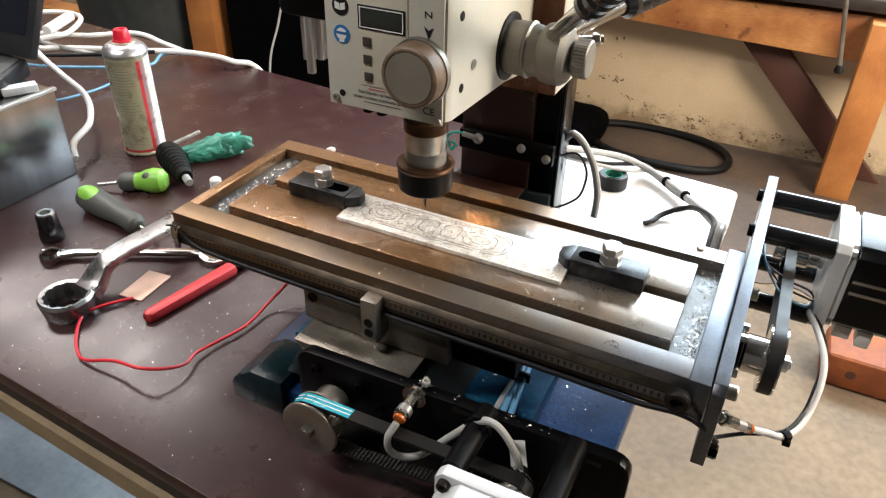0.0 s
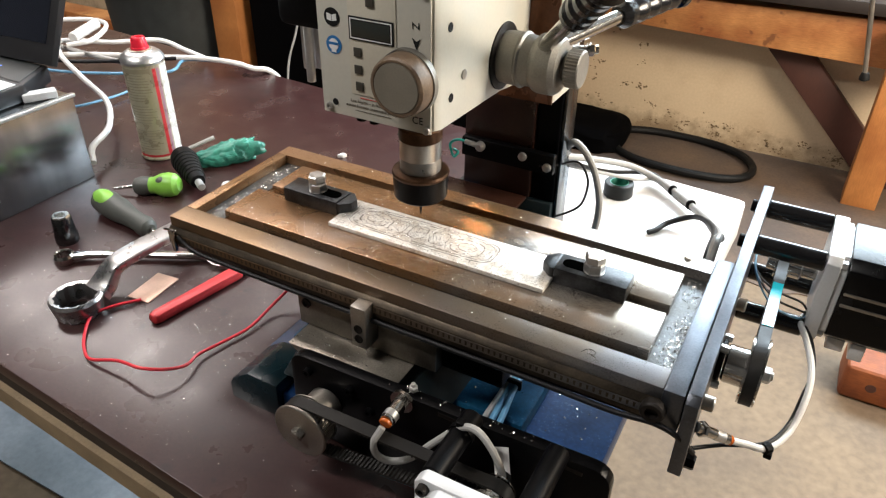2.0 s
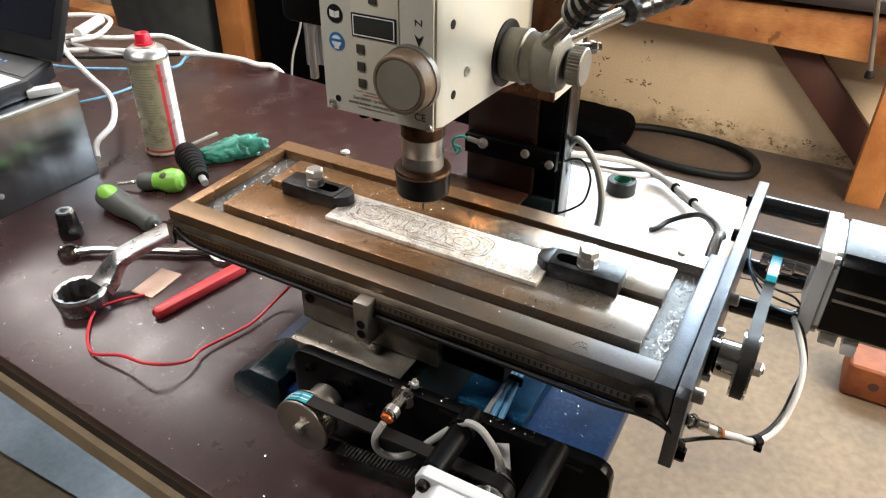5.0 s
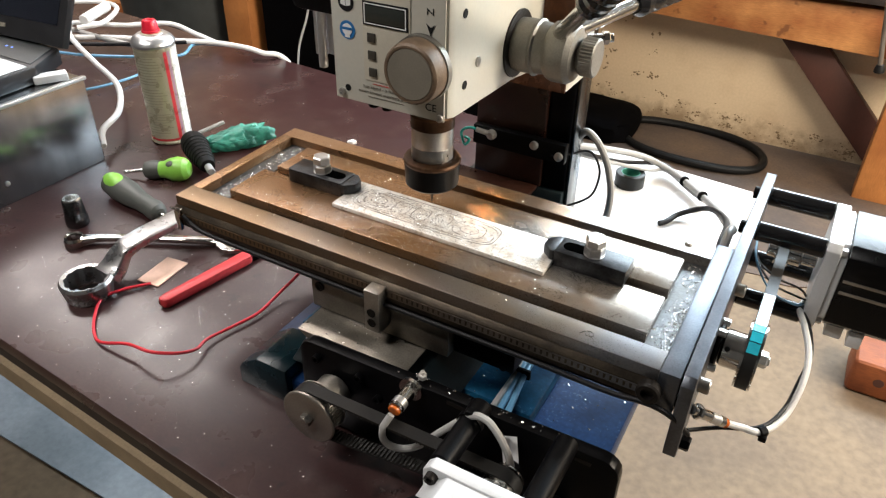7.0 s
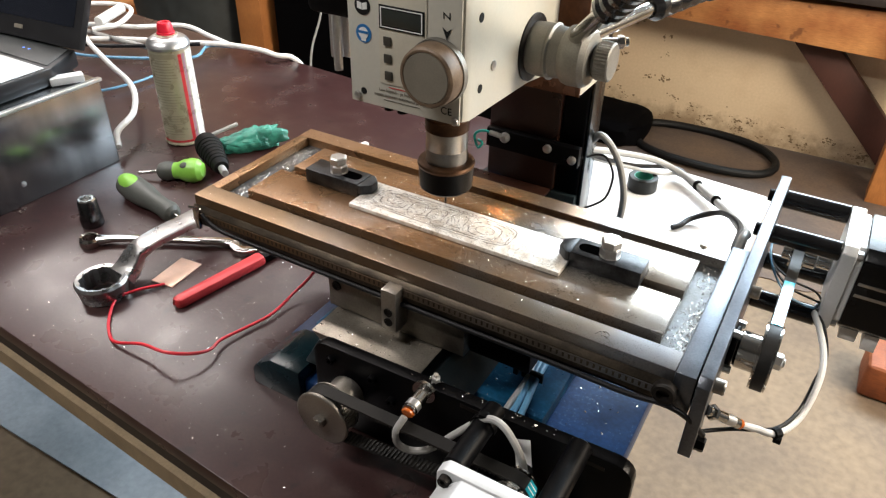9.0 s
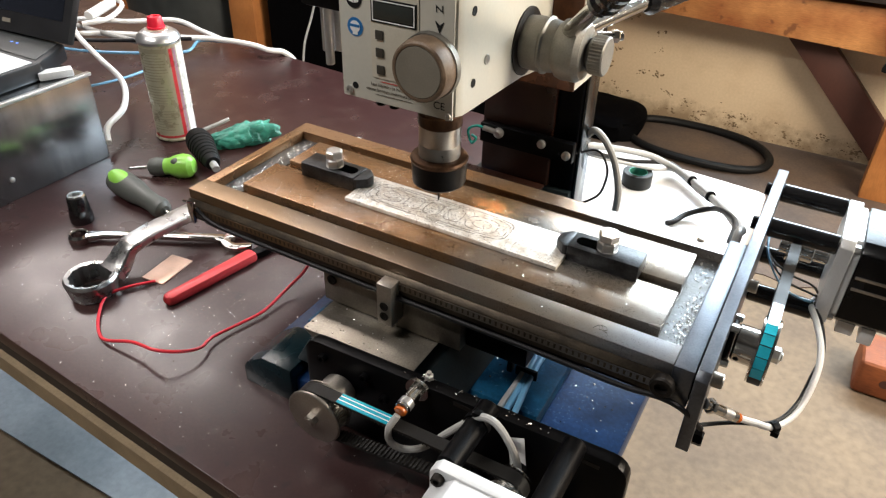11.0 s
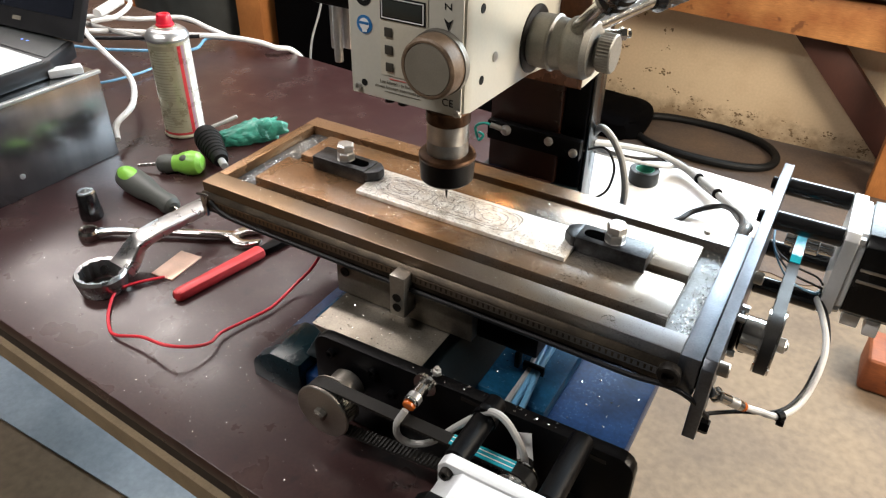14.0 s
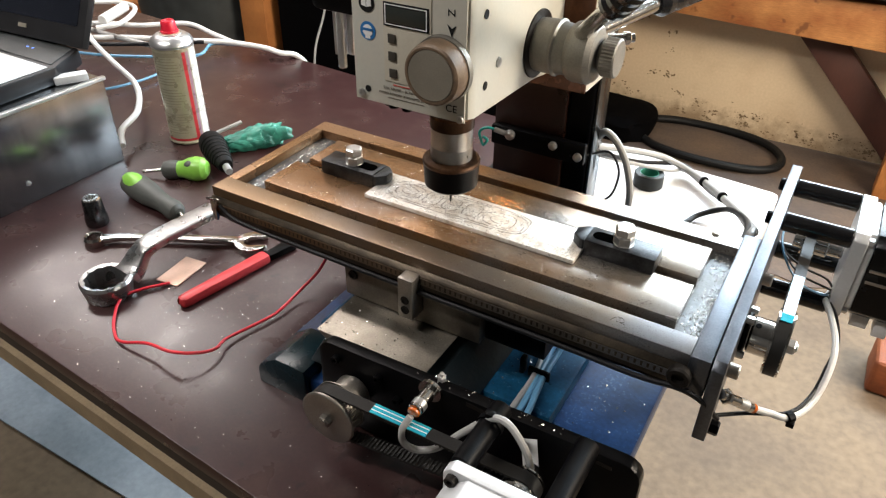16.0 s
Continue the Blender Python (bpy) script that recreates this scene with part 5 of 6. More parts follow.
spots = [(rng.uniform(-0.083, 0.028), rng.uniform(-0.141, -0.096), 0.09) for k in range(60)] + [(rng.uniform(0.05, 0.12), rng.uniform(-0.13, -0.02), 0.042) for k in range(40)] + [(rng.uniform(0.03, 0.19), rng.uniform(FP + 0.001, FP + 0.009), 0.104) for k in range(30)] + [(rng.uniform(0.13, 0.19), rng.uniform(-0.1, 0.0), 0.026) for k in range(20)]
solid("base_chips", flakes(spots, 0.0008), CHIP, "fine bright metal chips on the slideway and base", "metal chips", kind="stuff")

# ---- behind the machine ----
board = solid("white_board", prism([(-0.045, 0.24), (0.219, 0.225), (0.2215, 0.228), (0.2285, 0.408), (0.2265, 0.4165), (0.219, 0.4205), (-0.045, 0.444)], "z", 0.0, 0.048, 0.0015), WHITE_BOARD, "white melamine board lying behind the machine", "board")
roll = thing("tape_roll", "roll of black tape with a green core on the white board", "tape roll")
part("tape", lathe([(0, 0.0125), (0, 0.0185), (0.001, 0.0195), (0.018, 0.0195), (0.019, 0.0185), (0.019, 0.0125)], (0.0725, 0.352, 0.0481), (0, 0, 1), 40), TAPE, roll)
part("core", lathe([(0, 0.0113), (0, 0.0124), (0.0188, 0.0124), (0.0188, 0.0113)], (0.0725, 0.352, 0.0482), (0, 0, 1), 40), TAPE_CORE, roll, "green card core")
for pts, r, m, lab in (
        ([(0.03, 0.226, 0.152), (0.038, 0.222, 0.164), (0.046, 0.22, 0.171), (0.057, 0.22, 0.164), (0.067, 0.22, 0.151), (0.075, 0.22, 0.135), (0.082, 0.22, 0.111), (0.084, 0.22, 0.093), (0.083, 0.22, 0.07), (0.08, 0.215, 0.05)], 0.0042, GREY_CABLE, "grey cable hanging down behind the table"),
        ([(0.02, 0.18, 0.152), (0.034, 0.2, 0.148), (0.049, 0.21, 0.152), (0.06, 0.21, 0.15), (0.069, 0.21, 0.134), (0.069, 0.21, 0.116), (0.064, 0.21, 0.099), (0.051, 0.21, 0.086), (0.036, 0.2, 0.08)], 0.0014, DARK_CABLE, "thin black wire behind the table"),
        ([(0.035, 0.224, 0.149), (0.048, 0.281, 0.125), (0.075, 0.369, 0.085), (0.102, 0.394, 0.066), (0.137, 0.379, 0.06), (0.176, 0.331, 0.066), (0.214, 0.249, 0.09), (0.2255, 0.172, 0.125), (0.2265, 0.135, 0.147), (0.2265, 0.113, 0.154), (0.2262, 0.102, 0.142), (0.226, 0.1, 0.12)], 0.0042, GREY_CABLE, "grey cable looping over the white board"),
        ([(0.036, 0.219, 0.145), (0.057, 0.327, 0.09), (0.087, 0.389, 0.068), (0.106, 0.409, 0.06), (0.146, 0.376, 0.056), (0.184, 0.331, 0.062), (0.216, 0.226, 0.1), (0.2215, 0.15, 0.128), (0.222, 0.112, 0.1)], 0.0028, DARK_CABLE, "dark cable looping over the white board"),
        ([(0.03, 0.222, 0.14), (0.052, 0.3, 0.1), (0.09, 0.372, 0.066), (0.11, 0.398, 0.058), (0.15, 0.366, 0.054), (0.186, 0.32, 0.063), (0.215, 0.228, 0.095)], 0.0025, GREY_CABLE, "thin grey cable tied to the looping cable"),
        ([(0.136, 0.27, 0.0517), (0.143, 0.279, 0.0522), (0.152, 0.298, 0.055), (0.175, 0.308, 0.065), (0.193, 0.284, 0.08), (0.214, 0.22, 0.105), (0.219, 0.15, 0.12), (0.219, 0.115, 0.095)], 0.0034, DARK_CABLE, "dark cable bending up from the white board")):
    c = thing("machine_cable", lab, "cable", "cables behind the machine")
    part("sheath", tube(pts, r, 10), m, c)
    if lab.startswith("grey cable looping"):
        for a, b in (((0.1365, 0.379, 0.06), (0.1395, 0.3765, 0.0604)), ((0.168, 0.342, 0.0645), (0.1705, 0.339, 0.065))):
            part("cable_tie", rod(a, b, 0.0068, 14), BLACK, c, "black cable tie")

# ---- on the bench ----
can = thing("spray_can", "dented spray can with printed cream label and red cap", "spray can", at=(-0.633, 0.205, 0))
body = part("body", lathe([(0, 0), (0, 0.029), (0.002, 0.0318), (0.004, 0.0318), (0.006, 0.0306), (0.152, 0.0306), (0.155, 0.0312), (0.157, 0.032), (0.159, 0.0312), (0.164, 0.0285), (0.169, 0.0215), (0.1695, 0.0165), (0.1705, 0.0165), (0.172, 0.0135), (0.172, 0)], (0, 0, 0), (0, 0, 1), 48), CAN, can, "tinplate body with a cream label")
part("shoulder", lathe([(0.1532, 0.0312), (0.155, 0.0316), (0.157, 0.0324), (0.159, 0.0316), (0.164, 0.0289), (0.169, 0.0219), (0.1697, 0.0169), (0.1705, 0.0169), (0.1708, 0.014)], (0, 0, 0.0003), (0, 0, 1), 48), ALU, body, "bare metal shoulder")
part("cap", lathe([(0.172, 0.0), (0.172, 0.0132), (0.1745, 0.0132), (0.1755, 0.0118), (0.187, 0.0105), (0.189, 0.0092), (0.1892, 0.0055), (0.1875, 0.005), (0.1875, 0)], (0, 0, 0), (0, 0, 1), 28), RED_CAP, can, "red spray cap")


def label_band(a0, a1, z0, z1, r, material, name):
    bm = bmesh.new()
    n = max(2, int((a1 - a0) / 6))
    cols = [[bm.verts.new((r * math.cos(radians(a0 + (a1 - a0) * k / n)), r * math.sin(radians(a0 + (a1 - a0) * k / n)), z)) for z in (z0, z1)] for k in range(n + 1)]
    for a, b in zip(cols, cols[1:]):
        bm.faces.new((a[0], b[0], b[1], a[1]))
    return part(name, bm, material, body)


label_band(4, 80, 0.007, 0.152, 0.0308, CAN_WHITE, "white_panel")
label_band(-20, -10, 0.007, 0.148, 0.0308, CAN_RED, "red_stripe")
label_band(-8, 0, 0.012, 0.148, 0.0309, CAN_MAUVE, "grey_stripe")
label_band(-125, -20, 0.007, 0.0105, 0.0308, CAN_RED, "red_stripe")
crng = random.Random(3)
for k in range(28):
    z = 0.02 + 0.0044 * k
    if k in (8, 9, 17):
        continue
    label_band(-112 + crng.uniform(0, 6), -28 - crng.uniform(0, 24), z, z + 0.0014, 0.0308, CAN_GREY, "print_line")
label_band(-118, -26, 0.142, 0.149, 0.0308, CAN_GREY, "print_bar")

# steel case with laptop
case = thing("steel_case", "brushed sheet steel equipment case on the bench", "case")
part("shell", prism([(-0.6582, -0.4), (-0.6572, 0.0945), (-0.93, 0.1), (-0.93, -0.4)], "z", 0.0, 0.132, 0.002), BOXSTEEL, case)
part("lid_lip", prism([(-0.6552, -0.4), (-0.6542, 0.0965), (-0.662, 0.0965), (-0.662, -0.4)], "z", 0.1285, 0.1335, 0.0006), ALU, case, "bright folded lip")
for y, z in ((-0.056, 0.03),):
    part("screw", lathe([(0, 0), (0, 0.004), (0.0015, 0.0036), (0.002, 0.0015), (0.002, 0)], (-0.6578, y, z), (1, 0, 0), 16), BRIGHT_BOLT, case)
lap = thing("laptop", "open black laptop with pale palm rest standing on the steel case", "laptop")
lb = part("base", prism([(-0.672, -0.24), (-0.683, 0.045), (-0.72, 0.11), (-0.98, 0.11), (-0.98, -0.24)], "z", 0.1338, 0.158, 0.003), LAPTOP, lap, "black laptop base")
part("palm_rest", prism([(-0.676, -0.235), (-0.687, 0.036), (-0.97, 0.04), (-0.97, -0.235)], "z", 0.1582, 0.1595, 0.0005), PALM, lb, "pale palm rest")
part("hinge_strip", prism([(-0.692, 0.045), (-0.725, 0.104), (-0.97, 0.106), (-0.97, 0.045)], "z", 0.1582, 0.1592, 0.0004), DARKGREY, lb)
for k in range(2):
    part("led", bx(-0.775 - 0.012 * k, -0.772 - 0.012 * k, 0.072, 0.075, 0.1593, 0.1598), mat("blue_led", (0.1, 0.2, 0.8), 0.4, emit=(0.15, 0.3, 1.0, 1.5)), lb, "small blue status light")
lid = part("screen_lid", turned(bx(-0.27, 0.0, -0.006, 0.006, 0.0, 0.235, 0.003), Matrix.Translation((-0.7, 0.107, 0.16)) @ Matrix.Rotation(radians(4), 4, "Z") @ Matrix.Rotation(radians(-27), 4, "X")), LAPTOP, lap, "black screen lid")
part("screen", turned(bx(-0.255, -0.015, -0.0068, -0.0062, 0.03, 0.222, 0.0), Matrix.Translation((-0.7, 0.107, 0.16)) @ Matrix.Rotation(radians(4), 4, "Z") @ Matrix.Rotation(radians(-27), 4, "X")), SCREEN, lid, "dark glossy screen")
part("badge", turned(bx(-0.137, -0.119, -0.0068, -0.0062, 0.013, 0.019, 0.0), Matrix.Translation((-0.7, 0.107, 0.16)) @ Matrix.Rotation(radians(4), 4, "Z") @ Matrix.Rotation(radians(-27), 4, "X")), KNOB, lid, "small grey badge")
dong = thing("usb_plug", "white plug lying on the steel case beside the laptop", "plug")
part("body", turned(bx(-0.022, 0.022, -0.009, 0.009, 0.0, 0.011, 0.002), Matrix.Translation((-0.676, 0.058, 0.1337)) @ Matrix.Rotation(radians(62), 4, "Z")), WHITE_PLASTIC, dong)

for pts, r, m, lab in (
        ([(-0.662, 0.1, 0.02), (-0.69, 0.125, 0.03), (-0.72, 0.1822, 0.035), (-0.8223, 0.2628, 0.03), (-0.9495, 0.3174, 0.03), (-1.08, 0.372, 0.035), (-1.145, 0.4148, 0.04), (-1.16, 0.4507, 0.035), (-1.0843, 0.4991, 0.03), (-1.0123, 0.5593, 0.03), (-0.93, 0.556, 0.022), (-0.88, 0.56, 0.012)], 0.005, WHITE_PLASTIC, "thick white cable curving over the bench"),
        ([(-1.2, 0.36, 0.02), (-1.07, 0.441, 0.022), (-0.956, 0.491, 0.022), (-0.87, 0.533, 0.022), (-0.79, 0.552, 0.02), (-0.75, 0.56, 0.0135), (-0.728, 0.583, 0.0055), (-0.715, 0.603, -0.03), (-0.712, 0.607, -0.12)], 0.0053, WHITE_PLASTIC, "thick white cable along the bench's back"),
        ([(-1.25, 0.33, 0.012), (-1.08, 0.352, 0.012), (-0.96, 0.406, 0.012), (-0.88, 0.46, 0.014), (-0.9, 0.52, 0.016), (-0.86, 0.56, 0.01)], 0.003, BLUE_CABLE, "pale blue cable on the bench"),
        ([(-1.0, 0.2, 0.01), (-0.912, 0.238, 0.008), (-0.881, 0.31, 0.008), (-0.88, 0.379, 0.008)], 0.0024, BLUE_CABLE, "thin pale blue cable on the bench"),
        ([(-1.3, 0.38, 0.03), (-1.1, 0.36, 0.03), (-0.98, 0.42, 0.03), (-0.9, 0.5, 0.026)], 0.004, DARK_CABLE, "dark cable among the white ones"),
        ([(-1.09, 0.396, 0.05), (-1.063, 0.436, 0.055), (-1.1185, 0.5185, 0.055), (-1.1968, 0.5456, 0.05), (-1.265, 0.5016, 0.05), (-1.33, 0.44, 0.04)], 0.005, WHITE_PLASTIC, "white cable coiled behind the laptop"),
        ([(-1.26, 0.45, 0.02), (-1.15, 0.44, 0.02), (-1.05, 0.43, 0.024), (-0.97, 0.44, 0.02)], 0.0055, GREY_CABLE, "grey cable behind the laptop")):
    c = thing("bench_cable", lab, "cable", "cables on the bench")
    part("sheath", tube(pts, r, 12), m, c)
ferr = thing("cable_adapter", "white plastic adapter block in the coiled cable", "adapter")
part("body", rod((-1.1, 0.42, 0.058), (-1.125, 0.5, 0.064), 0.0105, 20), WHITE_PLASTIC, ferr)

scrap = solid("paper_scrap", prism([(-0.379, 0.332), (-0.369, 0.334), (-0.366, 0.341), (-0.375, 0.343)], "z", 0.0002, 0.006, 0.001), WHITE_PLASTIC, "small pale scrap on the bench", "scrap")
lead = thing("hanging_lead", "thin grey lead hanging behind the bench", "cable")
part("sheath", tube([(-0.69, 0.66, 0.14), (-0.705, 0.65, 0.0713), (-0.722, 0.635, 0.0), (-0.74, 0.64, -0.12)], 0.0022, 8), GREY_CABLE, lead)

# cranked ring spanner
sp = thing("ring_spanner", "large cranked ring spanner, matt chrome, lying on the bench", "spanner")
RC = Vector((-0.399, -0.139, 0.0))


def ring(c, ro, ri, z0, z1, n=48, points=12):
    bm = bmesh.new()
    prof = []
    for k in range(n):
        a = 2 * math.pi * k / n
        r_in = ri * (1 + 0.09 * abs(math.sin(a * points / 2)))
        ca, sa = math.cos(a), math.sin(a)
        prof.append([bm.verts.new((c.x + r * ca, c.y + r * sa, z)) for r, z in ((r_in, z0), (ro - 0.001, z0), (ro, z0 + 0.002), (ro, z1 - 0.0035), (ro - 0.0022, z1), (r_in, z1 - 0.0012))])
    for a, b in zip(prof, prof[1:] + prof[:1]):
        for i in range(6):
            j = (i + 1) % 6
            bm.faces.new((a[i], a[j], b[j], b[i]))
    bmesh.ops.recalc_face_normals(bm, faces=bm.faces)
    return bm


def bar(path, widths, heights):
    """A flat-oval bar along a path of points."""
    bm = bmesh.new()
    rings = []
    for i, p in enumerate(path):
        p = Vector(p)
        w = (Vector(path[min(i + 1, len(path) - 1)]) - Vector(path[max(i - 1, 0)])).normalized()
        s = w.cross(Vector((0, 0, 1))).normalized()
        u = s.cross(w).normalized()
        rings.append([bm.verts.new(p + s * widths[i] * math.copysign(abs(math.cos(a)) ** 0.4, math.cos(a)) + u * heights[i] * math.copysign(abs(math.sin(a)) ** 0.6, math.sin(a))) for a in [2 * math.pi * k / 16 for k in range(16)]])
    for a, b in zip(rings, rings[1:]):
        for k in range(16):
            bm.faces.new((a[k], a[(k + 1) % 16], b[(k + 1) % 16], b[k]))
    bm.faces.new(rings[0]), bm.faces.new(rings[-1])
    bmesh.ops.recalc_face_normals(bm, faces=bm.faces)
    return bm


bm = ring(RC, 0.0292, 0.0216, 0.0003, 0.0245)
for v in bm.verts:
    k = 0.86 + 0.14 * min(1.0, v.co.z / 0.016)
    if (v.co.xy - RC.xy).length > 0.0245:
        v.co.x, v.co.y = RC.x + (v.co.x - RC.x) * k, RC.y + (v.co.y - RC.y) * k
part("head", bm, SPANNER, sp, "twelve-point ring end")
# dark disc laid inside the ring for the shade there
part("bore_shade", lathe([(0, 0), (0, 0.019), (0.0004, 0.019), (0.0004, 0)], RC + Vector((0, 0, 0.0004)), (0, 0, 1), 24), SLOT, sp)
part("handle", bar(spline([(-0.3935, -0.1165, 0.0145), (-0.3925, -0.106, 0.0205), (-0.391, -0.0945, 0.0325), (-0.3885, -0.084, 0.0395), (-0.3845, -0.0532, 0.0425), (-0.3768, 0.012, 0.043)], 4),
                   [0.0175, 0.0172, 0.0169, 0.0166, 0.0163, 0.016, 0.0157, 0.0154, 0.0152, 0.015, 0.0148, 0.0147, 0.0146] + [0.0145] * 8,
                   [0.0098, 0.0096, 0.0094, 0.0092, 0.009, 0.0086, 0.0082, 0.0078, 0.0075, 0.0072, 0.007, 0.0067, 0.0065] + [0.0062] * 8), SPANNER, sp, "cranked handle")

cw = thing("combination_spanner", "bright combination spanner with ring and open jaw on the bench", "spanner")
part("ring_end", ring(Vector((-0.4985, -0.0805, 0)), 0.0132, 0.0083, 0.0003, 0.0135, 40), CHROME, cw)
part("shank", bar([(-0.489, -0.073, 0.007), (-0.475, -0.0625, 0.0085), (-0.44, -0.041, 0.0085), (-0.36, 0.003, 0.0075), (-0.345, 0.0115, 0.006)], [0.0075, 0.0055, 0.0052, 0.0062, 0.0075], [0.0048, 0.0036, 0.0032, 0.0033, 0.0034]), CHROME, cw)
ax = math.atan2(0.0115 + 0.0625, -0.345 + 0.475)
jaw = []
for k in range(25):
    a = radians(50 + 260 * k / 24)
    jaw.append((0.02 * math.cos(a), 0.0185 * math.sin(a)))
for p in ((0.016, -0.0088), (-0.003, -0.0082), (-0.009, -0.004), (-0.009, 0.004), (-0.003, 0.0082), (0.016, 0.0088)):
    jaw.append(p)
part("open_jaw", turned(prism(jaw, "z", 0.0018, 0.0088, 0.0007), Matrix.Translation((-0.326, 0.0195, 0)) @ Matrix.Rotation(ax + radians(6), 4, "Z") @ Matrix.Diagonal((1.15, 1.15, 1.0, 1.0))), CHROME, cw, "open jaw")

sock = thing("impact_socket", "black and chrome hexagon socket standing on the bench", "socket")
SO = (-0.5385, -0.0465, 0)
part("body", lathe([(0, 0), (0, 0.0135), (0.002, 0.0145), (0.012, 0.0145), (0.015, 0.0135), (0.036, 0.012), (0.0375, 0.0112)], SO, (0, 0, 1), 32), DARK_CHROME, sock, "dark chrome socket body")
part("top_ring", merged(lathe([(0.0375, 0.0113), (0.0395, 0.0105), (0.0395, 0.0068), (0.03, 0.0066), (0.03, 0)], SO, (0, 0, 1), 8)), CHROME, sock, "bright notched top")

# screwdrivers


def screwdriver(p, q, r, shaft, lime, name_label):
    """Handle from p (butt) to q (neck) and a bare shaft on to shaft."""
    s = thing("screwdriver", name_label, "screwdriver", "screwdrivers on the bench")
    p, q = Vector(p), Vector(q)
    n = (q - p).length
    if lime:
        part("handle", lathe([(0, 0), (0.001, r * 0.6), (n * 0.1, r * 0.95), (n * 0.24, r * 1.08), (n * 0.4, r * 0.98), (n * 0.54, r * 0.74), (n * 0.64, r * 0.72), (n * 0.64, 0)], p, q - p, 28), GREEN, s, "lime green bulb of the handle")
        bm = bmesh.new()
        bmesh.ops.create_uvsphere(bm, u_segments=20, v_segments=12, radius=1)
        m = (q - p).normalized().to_track_quat("X", "Z").to_matrix().to_4x4()
        turned(bm, Matrix.Translation(p + (q - p) * 0.34 + Vector((0.003, -0.006, r * 0.55))) @ m @ Matrix.Diagonal((n * 0.13, r * 0.42, r * 0.42, 1)))
        part("inlay", bm, GREY_RUBBER, s, "dark rubber inlay")
        part("neck", lathe([(n * 0.62, 0), (n * 0.62, r * 0.72), (n * 0.7, r * 0.8), (n * 0.82, r * 0.84), (n * 0.94, r * 0.7), (n, r * 0.35), (n, 0)], p, q - p, 28), GREY_RUBBER, s, "dark grey neck")
        part("shaft", rod(q, shaft, 0.0028, 14), CHROME, s, "bare steel shaft")
        return s
    part("handle", lathe([(0, 0), (0.001, r * 0.6), (n * 0.06, r * 0.95), (n * 0.2, r * 1.05), (n * 0.42, r), (n * 0.62, r * 0.78), (n * 0.78, r * 0.72), (n * 0.9, r * 0.82), (n * 0.97, r * 0.7), (n, r * 0.4), (n, 0)], p, q - p, 28), GREY_RUBBER, s, "soft grip handle")
    way = (q - p).normalized()
    bm = bmesh.new()
    bmesh.ops.create_uvsphere(bm, u_segments=28, v_segments=16, radius=1)
    m = way.to_track_quat("X", "Z").to_matrix().to_4x4()
    turned(bm, Matrix.Translation(p + way * n * 0.2 + Vector((0.0, -0.002, r * 0.36))) @ m @ Matrix.Diagonal((n * 0.22, r * 0.8, r * 0.78, 1)))
    part("inlay", bm, GREEN, s, "lime green inlay")
    part("shaft", rod(q, shaft, 0.0032, 14), CHROME, s, "bare steel shaft")
    return s


screwdriver((-0.569, 0.033, 0.0185), (-0.45, 0.014, 0.0125), 0.0172, (-0.412, 0.008, 0.0075), False, "grey screwdriver with a lime green butt, lying on the bench")
screwdriver((-0.502, 0.119, 0.0175), (-0.564, 0.088, 0.012), 0.0168, (-0.59, 0.074, 0.008), True, "lime green stubby screwdriver, lying on the bench")

bh = thing("file_handle", "dark ribbed plastic handle of a tool lying on the bench", "tool")
p, q = Vector((-0.566, 0.184, 0.022)), Vector((-0.486, 0.138, 0.017))
n = (q - p).length
prof = [(0, 0), (0.001, 0.011), (0.008, 0.0178), (0.02, 0.02)]
for k in range(7):
    h = 0.024 + k * 0.0085
    r = 0.02 - 0.001 * k
    prof += [(h, r), (h + 0.005, r), (h + 0.006, r - 0.0015), (h + 0.008, r - 0.0015)]
prof += [(n, 0.0105), (n + 0.001, 0.0)]
part("handle", lathe(prof, p, q - p, 28), RUBBER, bh, "dark grey ribbed handle")
part("tang", rod(q, q + (q - p).normalized() * 0.018, 0.0055, 16), GREY_CABLE, bh, "pale shaft")
nut = solid("bottle_cap", lathe([(0, 0), (0, 0.0085), (0.012, 0.008), (0.014, 0.006), (0.014, 0)], (-0.452, 0.16, 0), (0, 0, 1), 24), WHITE_PLASTIC, "small pale plastic cap on the bench", "cap")

# crumpled rag
bm = bmesh.new()
bmesh.ops.create_icosphere(bm, subdivisions=5, radius=1)
for v in bm.verts:
    c = v.co.copy()
    f = 1 + 0.2 * noise.noise(Vector((c.x * 2.6 + 3, c.y * 1.3 + 1, c.z * 1.3))) + 0.26 * abs(noise.noise(Vector((c.x * 4.5, c.y * 1.8, c.z * 1.8)))) + 0.07 * noise.noise(Vector((c.x * 11, c.y * 3, c.z * 3)))
    c = c * f
    u = (c.x + 1) / 2
    w = 0.45 + 0.55 * u
    v.co = Vector((c.x * 0.06, c.y * 0.021 * w, max(0.0, 0.019 * w + c.z * 0.023 * w)))
bmesh.ops.transform(bm, matrix=Matrix.Translation((-0.521, 0.226, 0.0005)) @ Matrix.Rotation(radians(52), 4, "Z"), verts=bm.verts)
rag = solid("rag", bm, RAG, "crumpled green glove-like rag on the bench", "rag")
stick = solid("wooden_stick", rod((-0.565, 0.2, 0.026), (-0.542, 0.234, 0.037), 0.003, 12), GREY_CABLE, "pale thin stick lying over the rag", "stick")

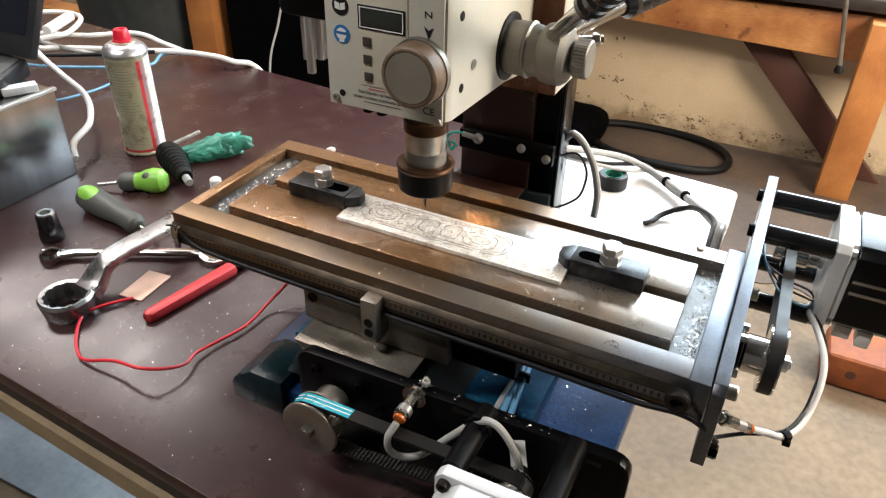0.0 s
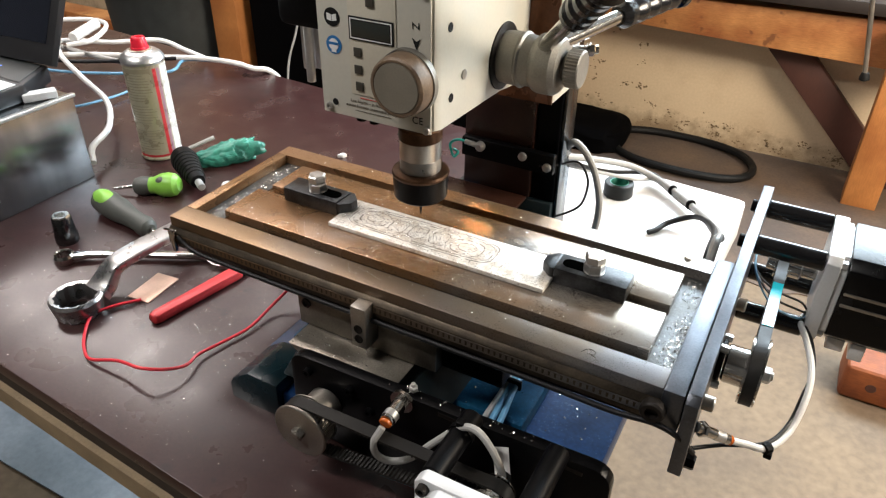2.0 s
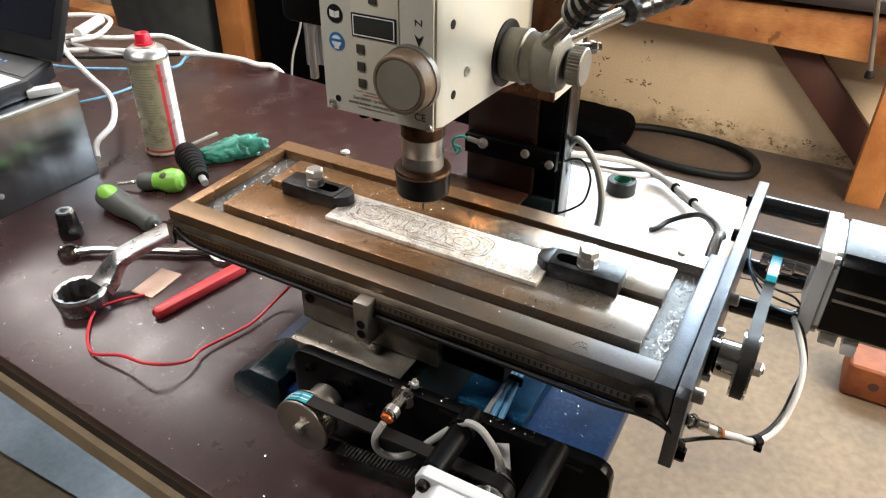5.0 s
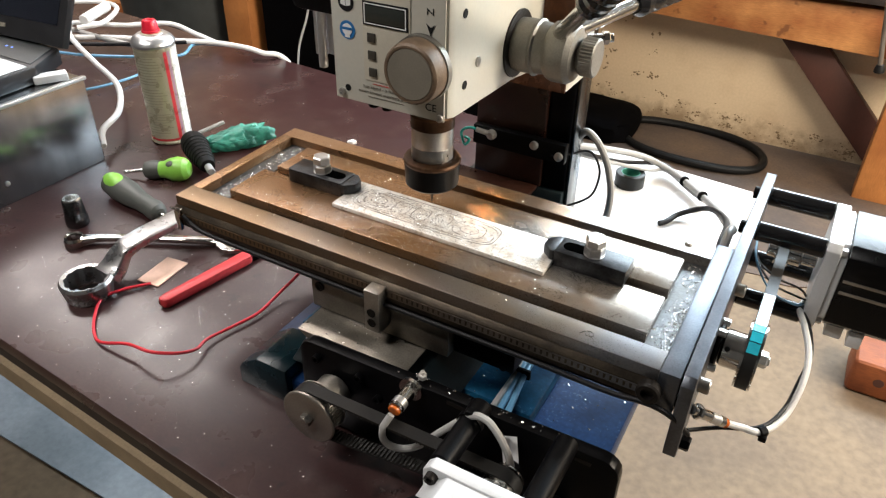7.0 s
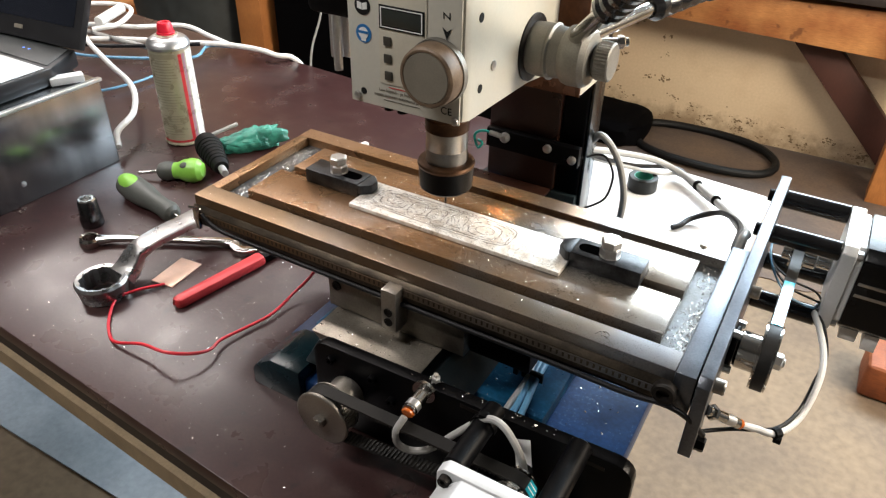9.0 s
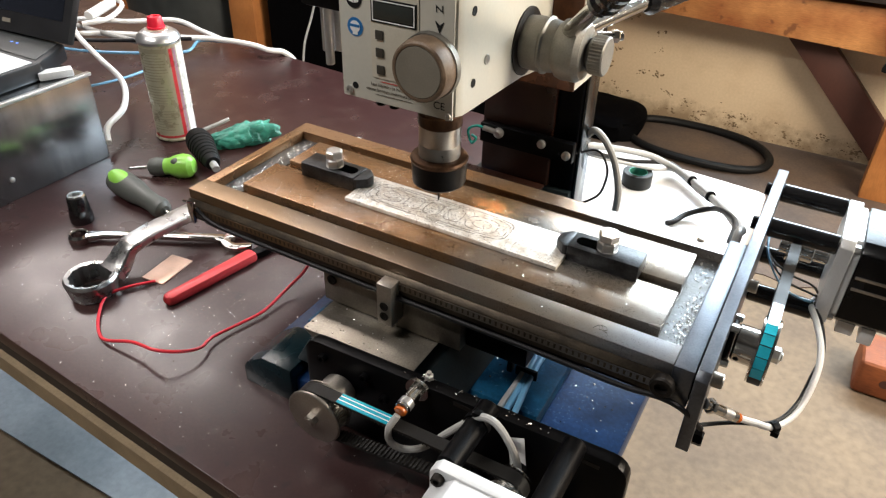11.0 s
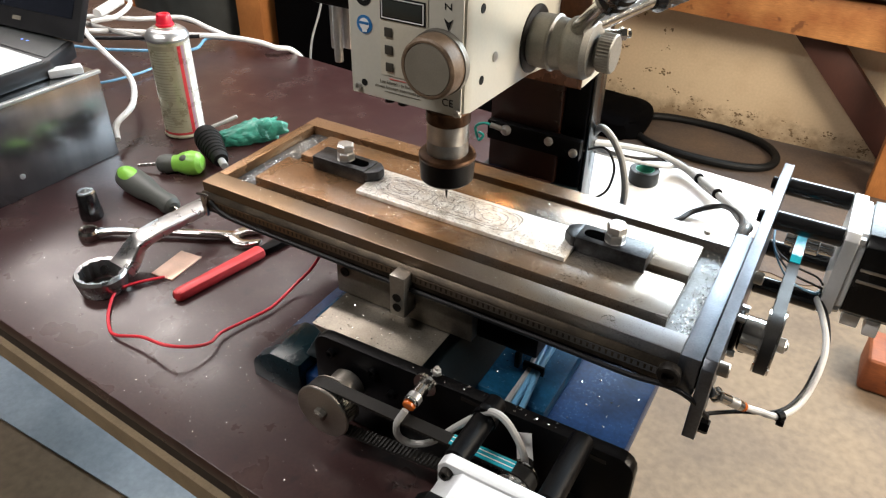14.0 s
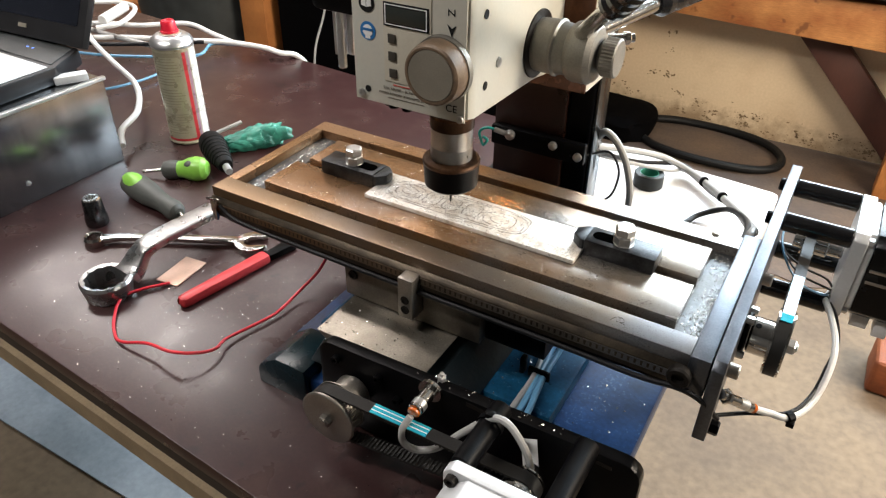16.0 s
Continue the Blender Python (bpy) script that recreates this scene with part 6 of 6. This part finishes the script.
# copper plate with red wire, red handled tool
cop = thing("copper_probe", "small copper clad plate with a long red wire on the bench", "probe")
part("plate", turned(bx(-0.0155, 0.0155, -0.026, 0.026, 0.0006, 0.0022, 0.0002), Matrix.Translation((-0.3608, -0.0665, 0)) @ Matrix.Rotation(radians(6), 4, "Z")), COPPER, cop, "copper clad plate")
wire = [(-0.3526, -0.092, 0.0035), (-0.3683, -0.12, 0.006), (-0.3747, -0.1423, 0.005), (-0.357, -0.1667, 0.003), (-0.3351, -0.1843, 0.003), (-0.3152, -0.1912, 0.005)]
wire += [(-0.2759, -0.1878, 0.018), (-0.239, -0.1895, 0.026), (-0.2215, -0.1742, 0.02), (-0.2165, -0.1539, 0.012), (-0.2217, -0.1335, 0.008), (-0.216, -0.106, 0.006), (-0.2082, -0.0789, 0.006), (-0.2064, -0.0621, 0.007), (-0.2057, -0.033, 0.012), (-0.1969, -0.0117, 0.026), (-0.1882, 0.0029, 0.048)]
part("wire", tube(wire, 0.0017, 10), RED_CABLE, cop, "red insulated wire")

pen = thing("red_tool", "flat red plastic tool handle with a dark blade on the bench", "tool")
dirv = (Vector((-0.2838, 0.0414, 0)) - Vector((-0.3103, -0.115, 0)))
ang = math.atan2(dirv.y, dirv.x)
prof = [(-0.002, -0.0035), (0.0, -0.0062), (0.004, -0.0078), (0.1205, -0.0088), (0.1205, 0.0088), (0.004, 0.0078), (0.0, 0.0062), (-0.002, 0.0035)]
part("handle", turned(prism(prof, "z", 0.0004, 0.0135, 0.0045), Matrix.Translation((-0.3095, -0.1135, 0)) @ Matrix.Rotation(ang, 4, "Z")), RED_HANDLE, pen, "red plastic handle")
part("blade", turned(prism([(0.121, -0.006), (0.16, -0.0085), (0.158, 0.0085), (0.121, 0.006)], "z", 0.001, 0.01, 0.0015), Matrix.Translation((-0.3095, -0.1135, 0)) @ Matrix.Rotation(ang, 4, "Z")), BLACK, pen, "dark bristled end")


# ---- what moves ----
# seconds and how far the saddle's belt has run, in metres
BELT_RUN = [(0.0, 0.907), (0.1, 0.924), (0.2, 0.946), (0.3, 0.96), (0.5, 0.985), (1.0, 1.01), (1.5, 1.06), (2.5, 1.12), (3.0, 1.11), (4.0, 1.084), (6.5, 0.722), (7.0, 0.69), (7.5, 0.615),
            (8.1, 0.47), (8.2, 0.445), (8.3, 0.433), (8.4, 0.414), (8.5, 0.412), (8.6, 0.396), (8.7, 0.38), (8.8, 0.355), (9.0, 0.25), (11.3, -0.093), (11.4, -0.12), (11.5, -0.19),
            (12.0, -0.25), (13.0, -0.432), (13.1, -0.444), (13.3, -0.481), (13.6, -0.551), (13.9, -0.585), (15.5, -0.888), (15.8, -0.946), (16.0, -0.985)]


def run(t, table_of):
    return float(np.interp(t, [r[0] for r in table_of], [r[1] for r in table_of]))


def motions():
    step = [round(0.1 * k, 1) for k in range(161)]
    rows = [(t, travel(t)) for t in [r[0] for r in TRAVEL]]
    for ob in (table, xd, work, trough_chips, table_chips, burrs):
        walk(ob, [(t, pose(x, y, 0)) for t, (x, y) in rows])
    for ob, rest in CLAMPS:
        walk(ob, [(t, pose(x, y, 0) @ rest) for t, (x, y) in rows])
    walk(saddle, [(t, pose(0, y, 0)) for t, (x, y) in rows])

    def table_run(t):
        """74 m of belt for a metre of table."""
        return 74.0 * travel(t)[0] + 0.01

    for wheel, home in ((xp, (0, PY, PZ)), (xs, (0, MY, MZ))):
        walk(wheel, [(t, Matrix.Translation(home) @ Matrix.Rotation(table_run(t) / 0.0255, 4, "X")) for t in step])
    for wheel, home in ((yp, (CX, 0, CZ)), (ys, (NX, 0, NZ))):
        walk(wheel, [(t, Matrix.Translation(home) @ Matrix.Rotation(-run(t, BELT_RUN) / 0.0225, 4, "Y")) for t in step])
    for mark, offset in xmarks:
        keys = []
        for t in step:
            p, a = along(XPATH, table_run(t) + offset)
            o = Vector((math.sin(a), -math.cos(a))) * 0.0026
            keys.append((t, Matrix.Translation((0, p.x + o.x, p.y + o.y)) @ Matrix.Rotation(a, 4, "X")))
        walk(mark, keys)
    for k, mark in enumerate(ymarks):
        keys = []
        for t in step:
            p, a = along(YPATH, run(t, BELT_RUN) + (k - 2.5) * 0.0087)
            o = Vector((math.sin(a), -math.cos(a))) * 0.0026
            keys.append((t, Matrix.Translation((p.x + o.x, 0, p.y + o.y)) @ Matrix.Rotation(-a, 4, "Y")))
        walk(mark, keys)
    walk(chuck, [(t, Matrix.Translation((SX, SY, 0.2065)) @ Matrix.Rotation(radians(80) * k, 4, "Z")) for k, t in enumerate(step)])


motions()
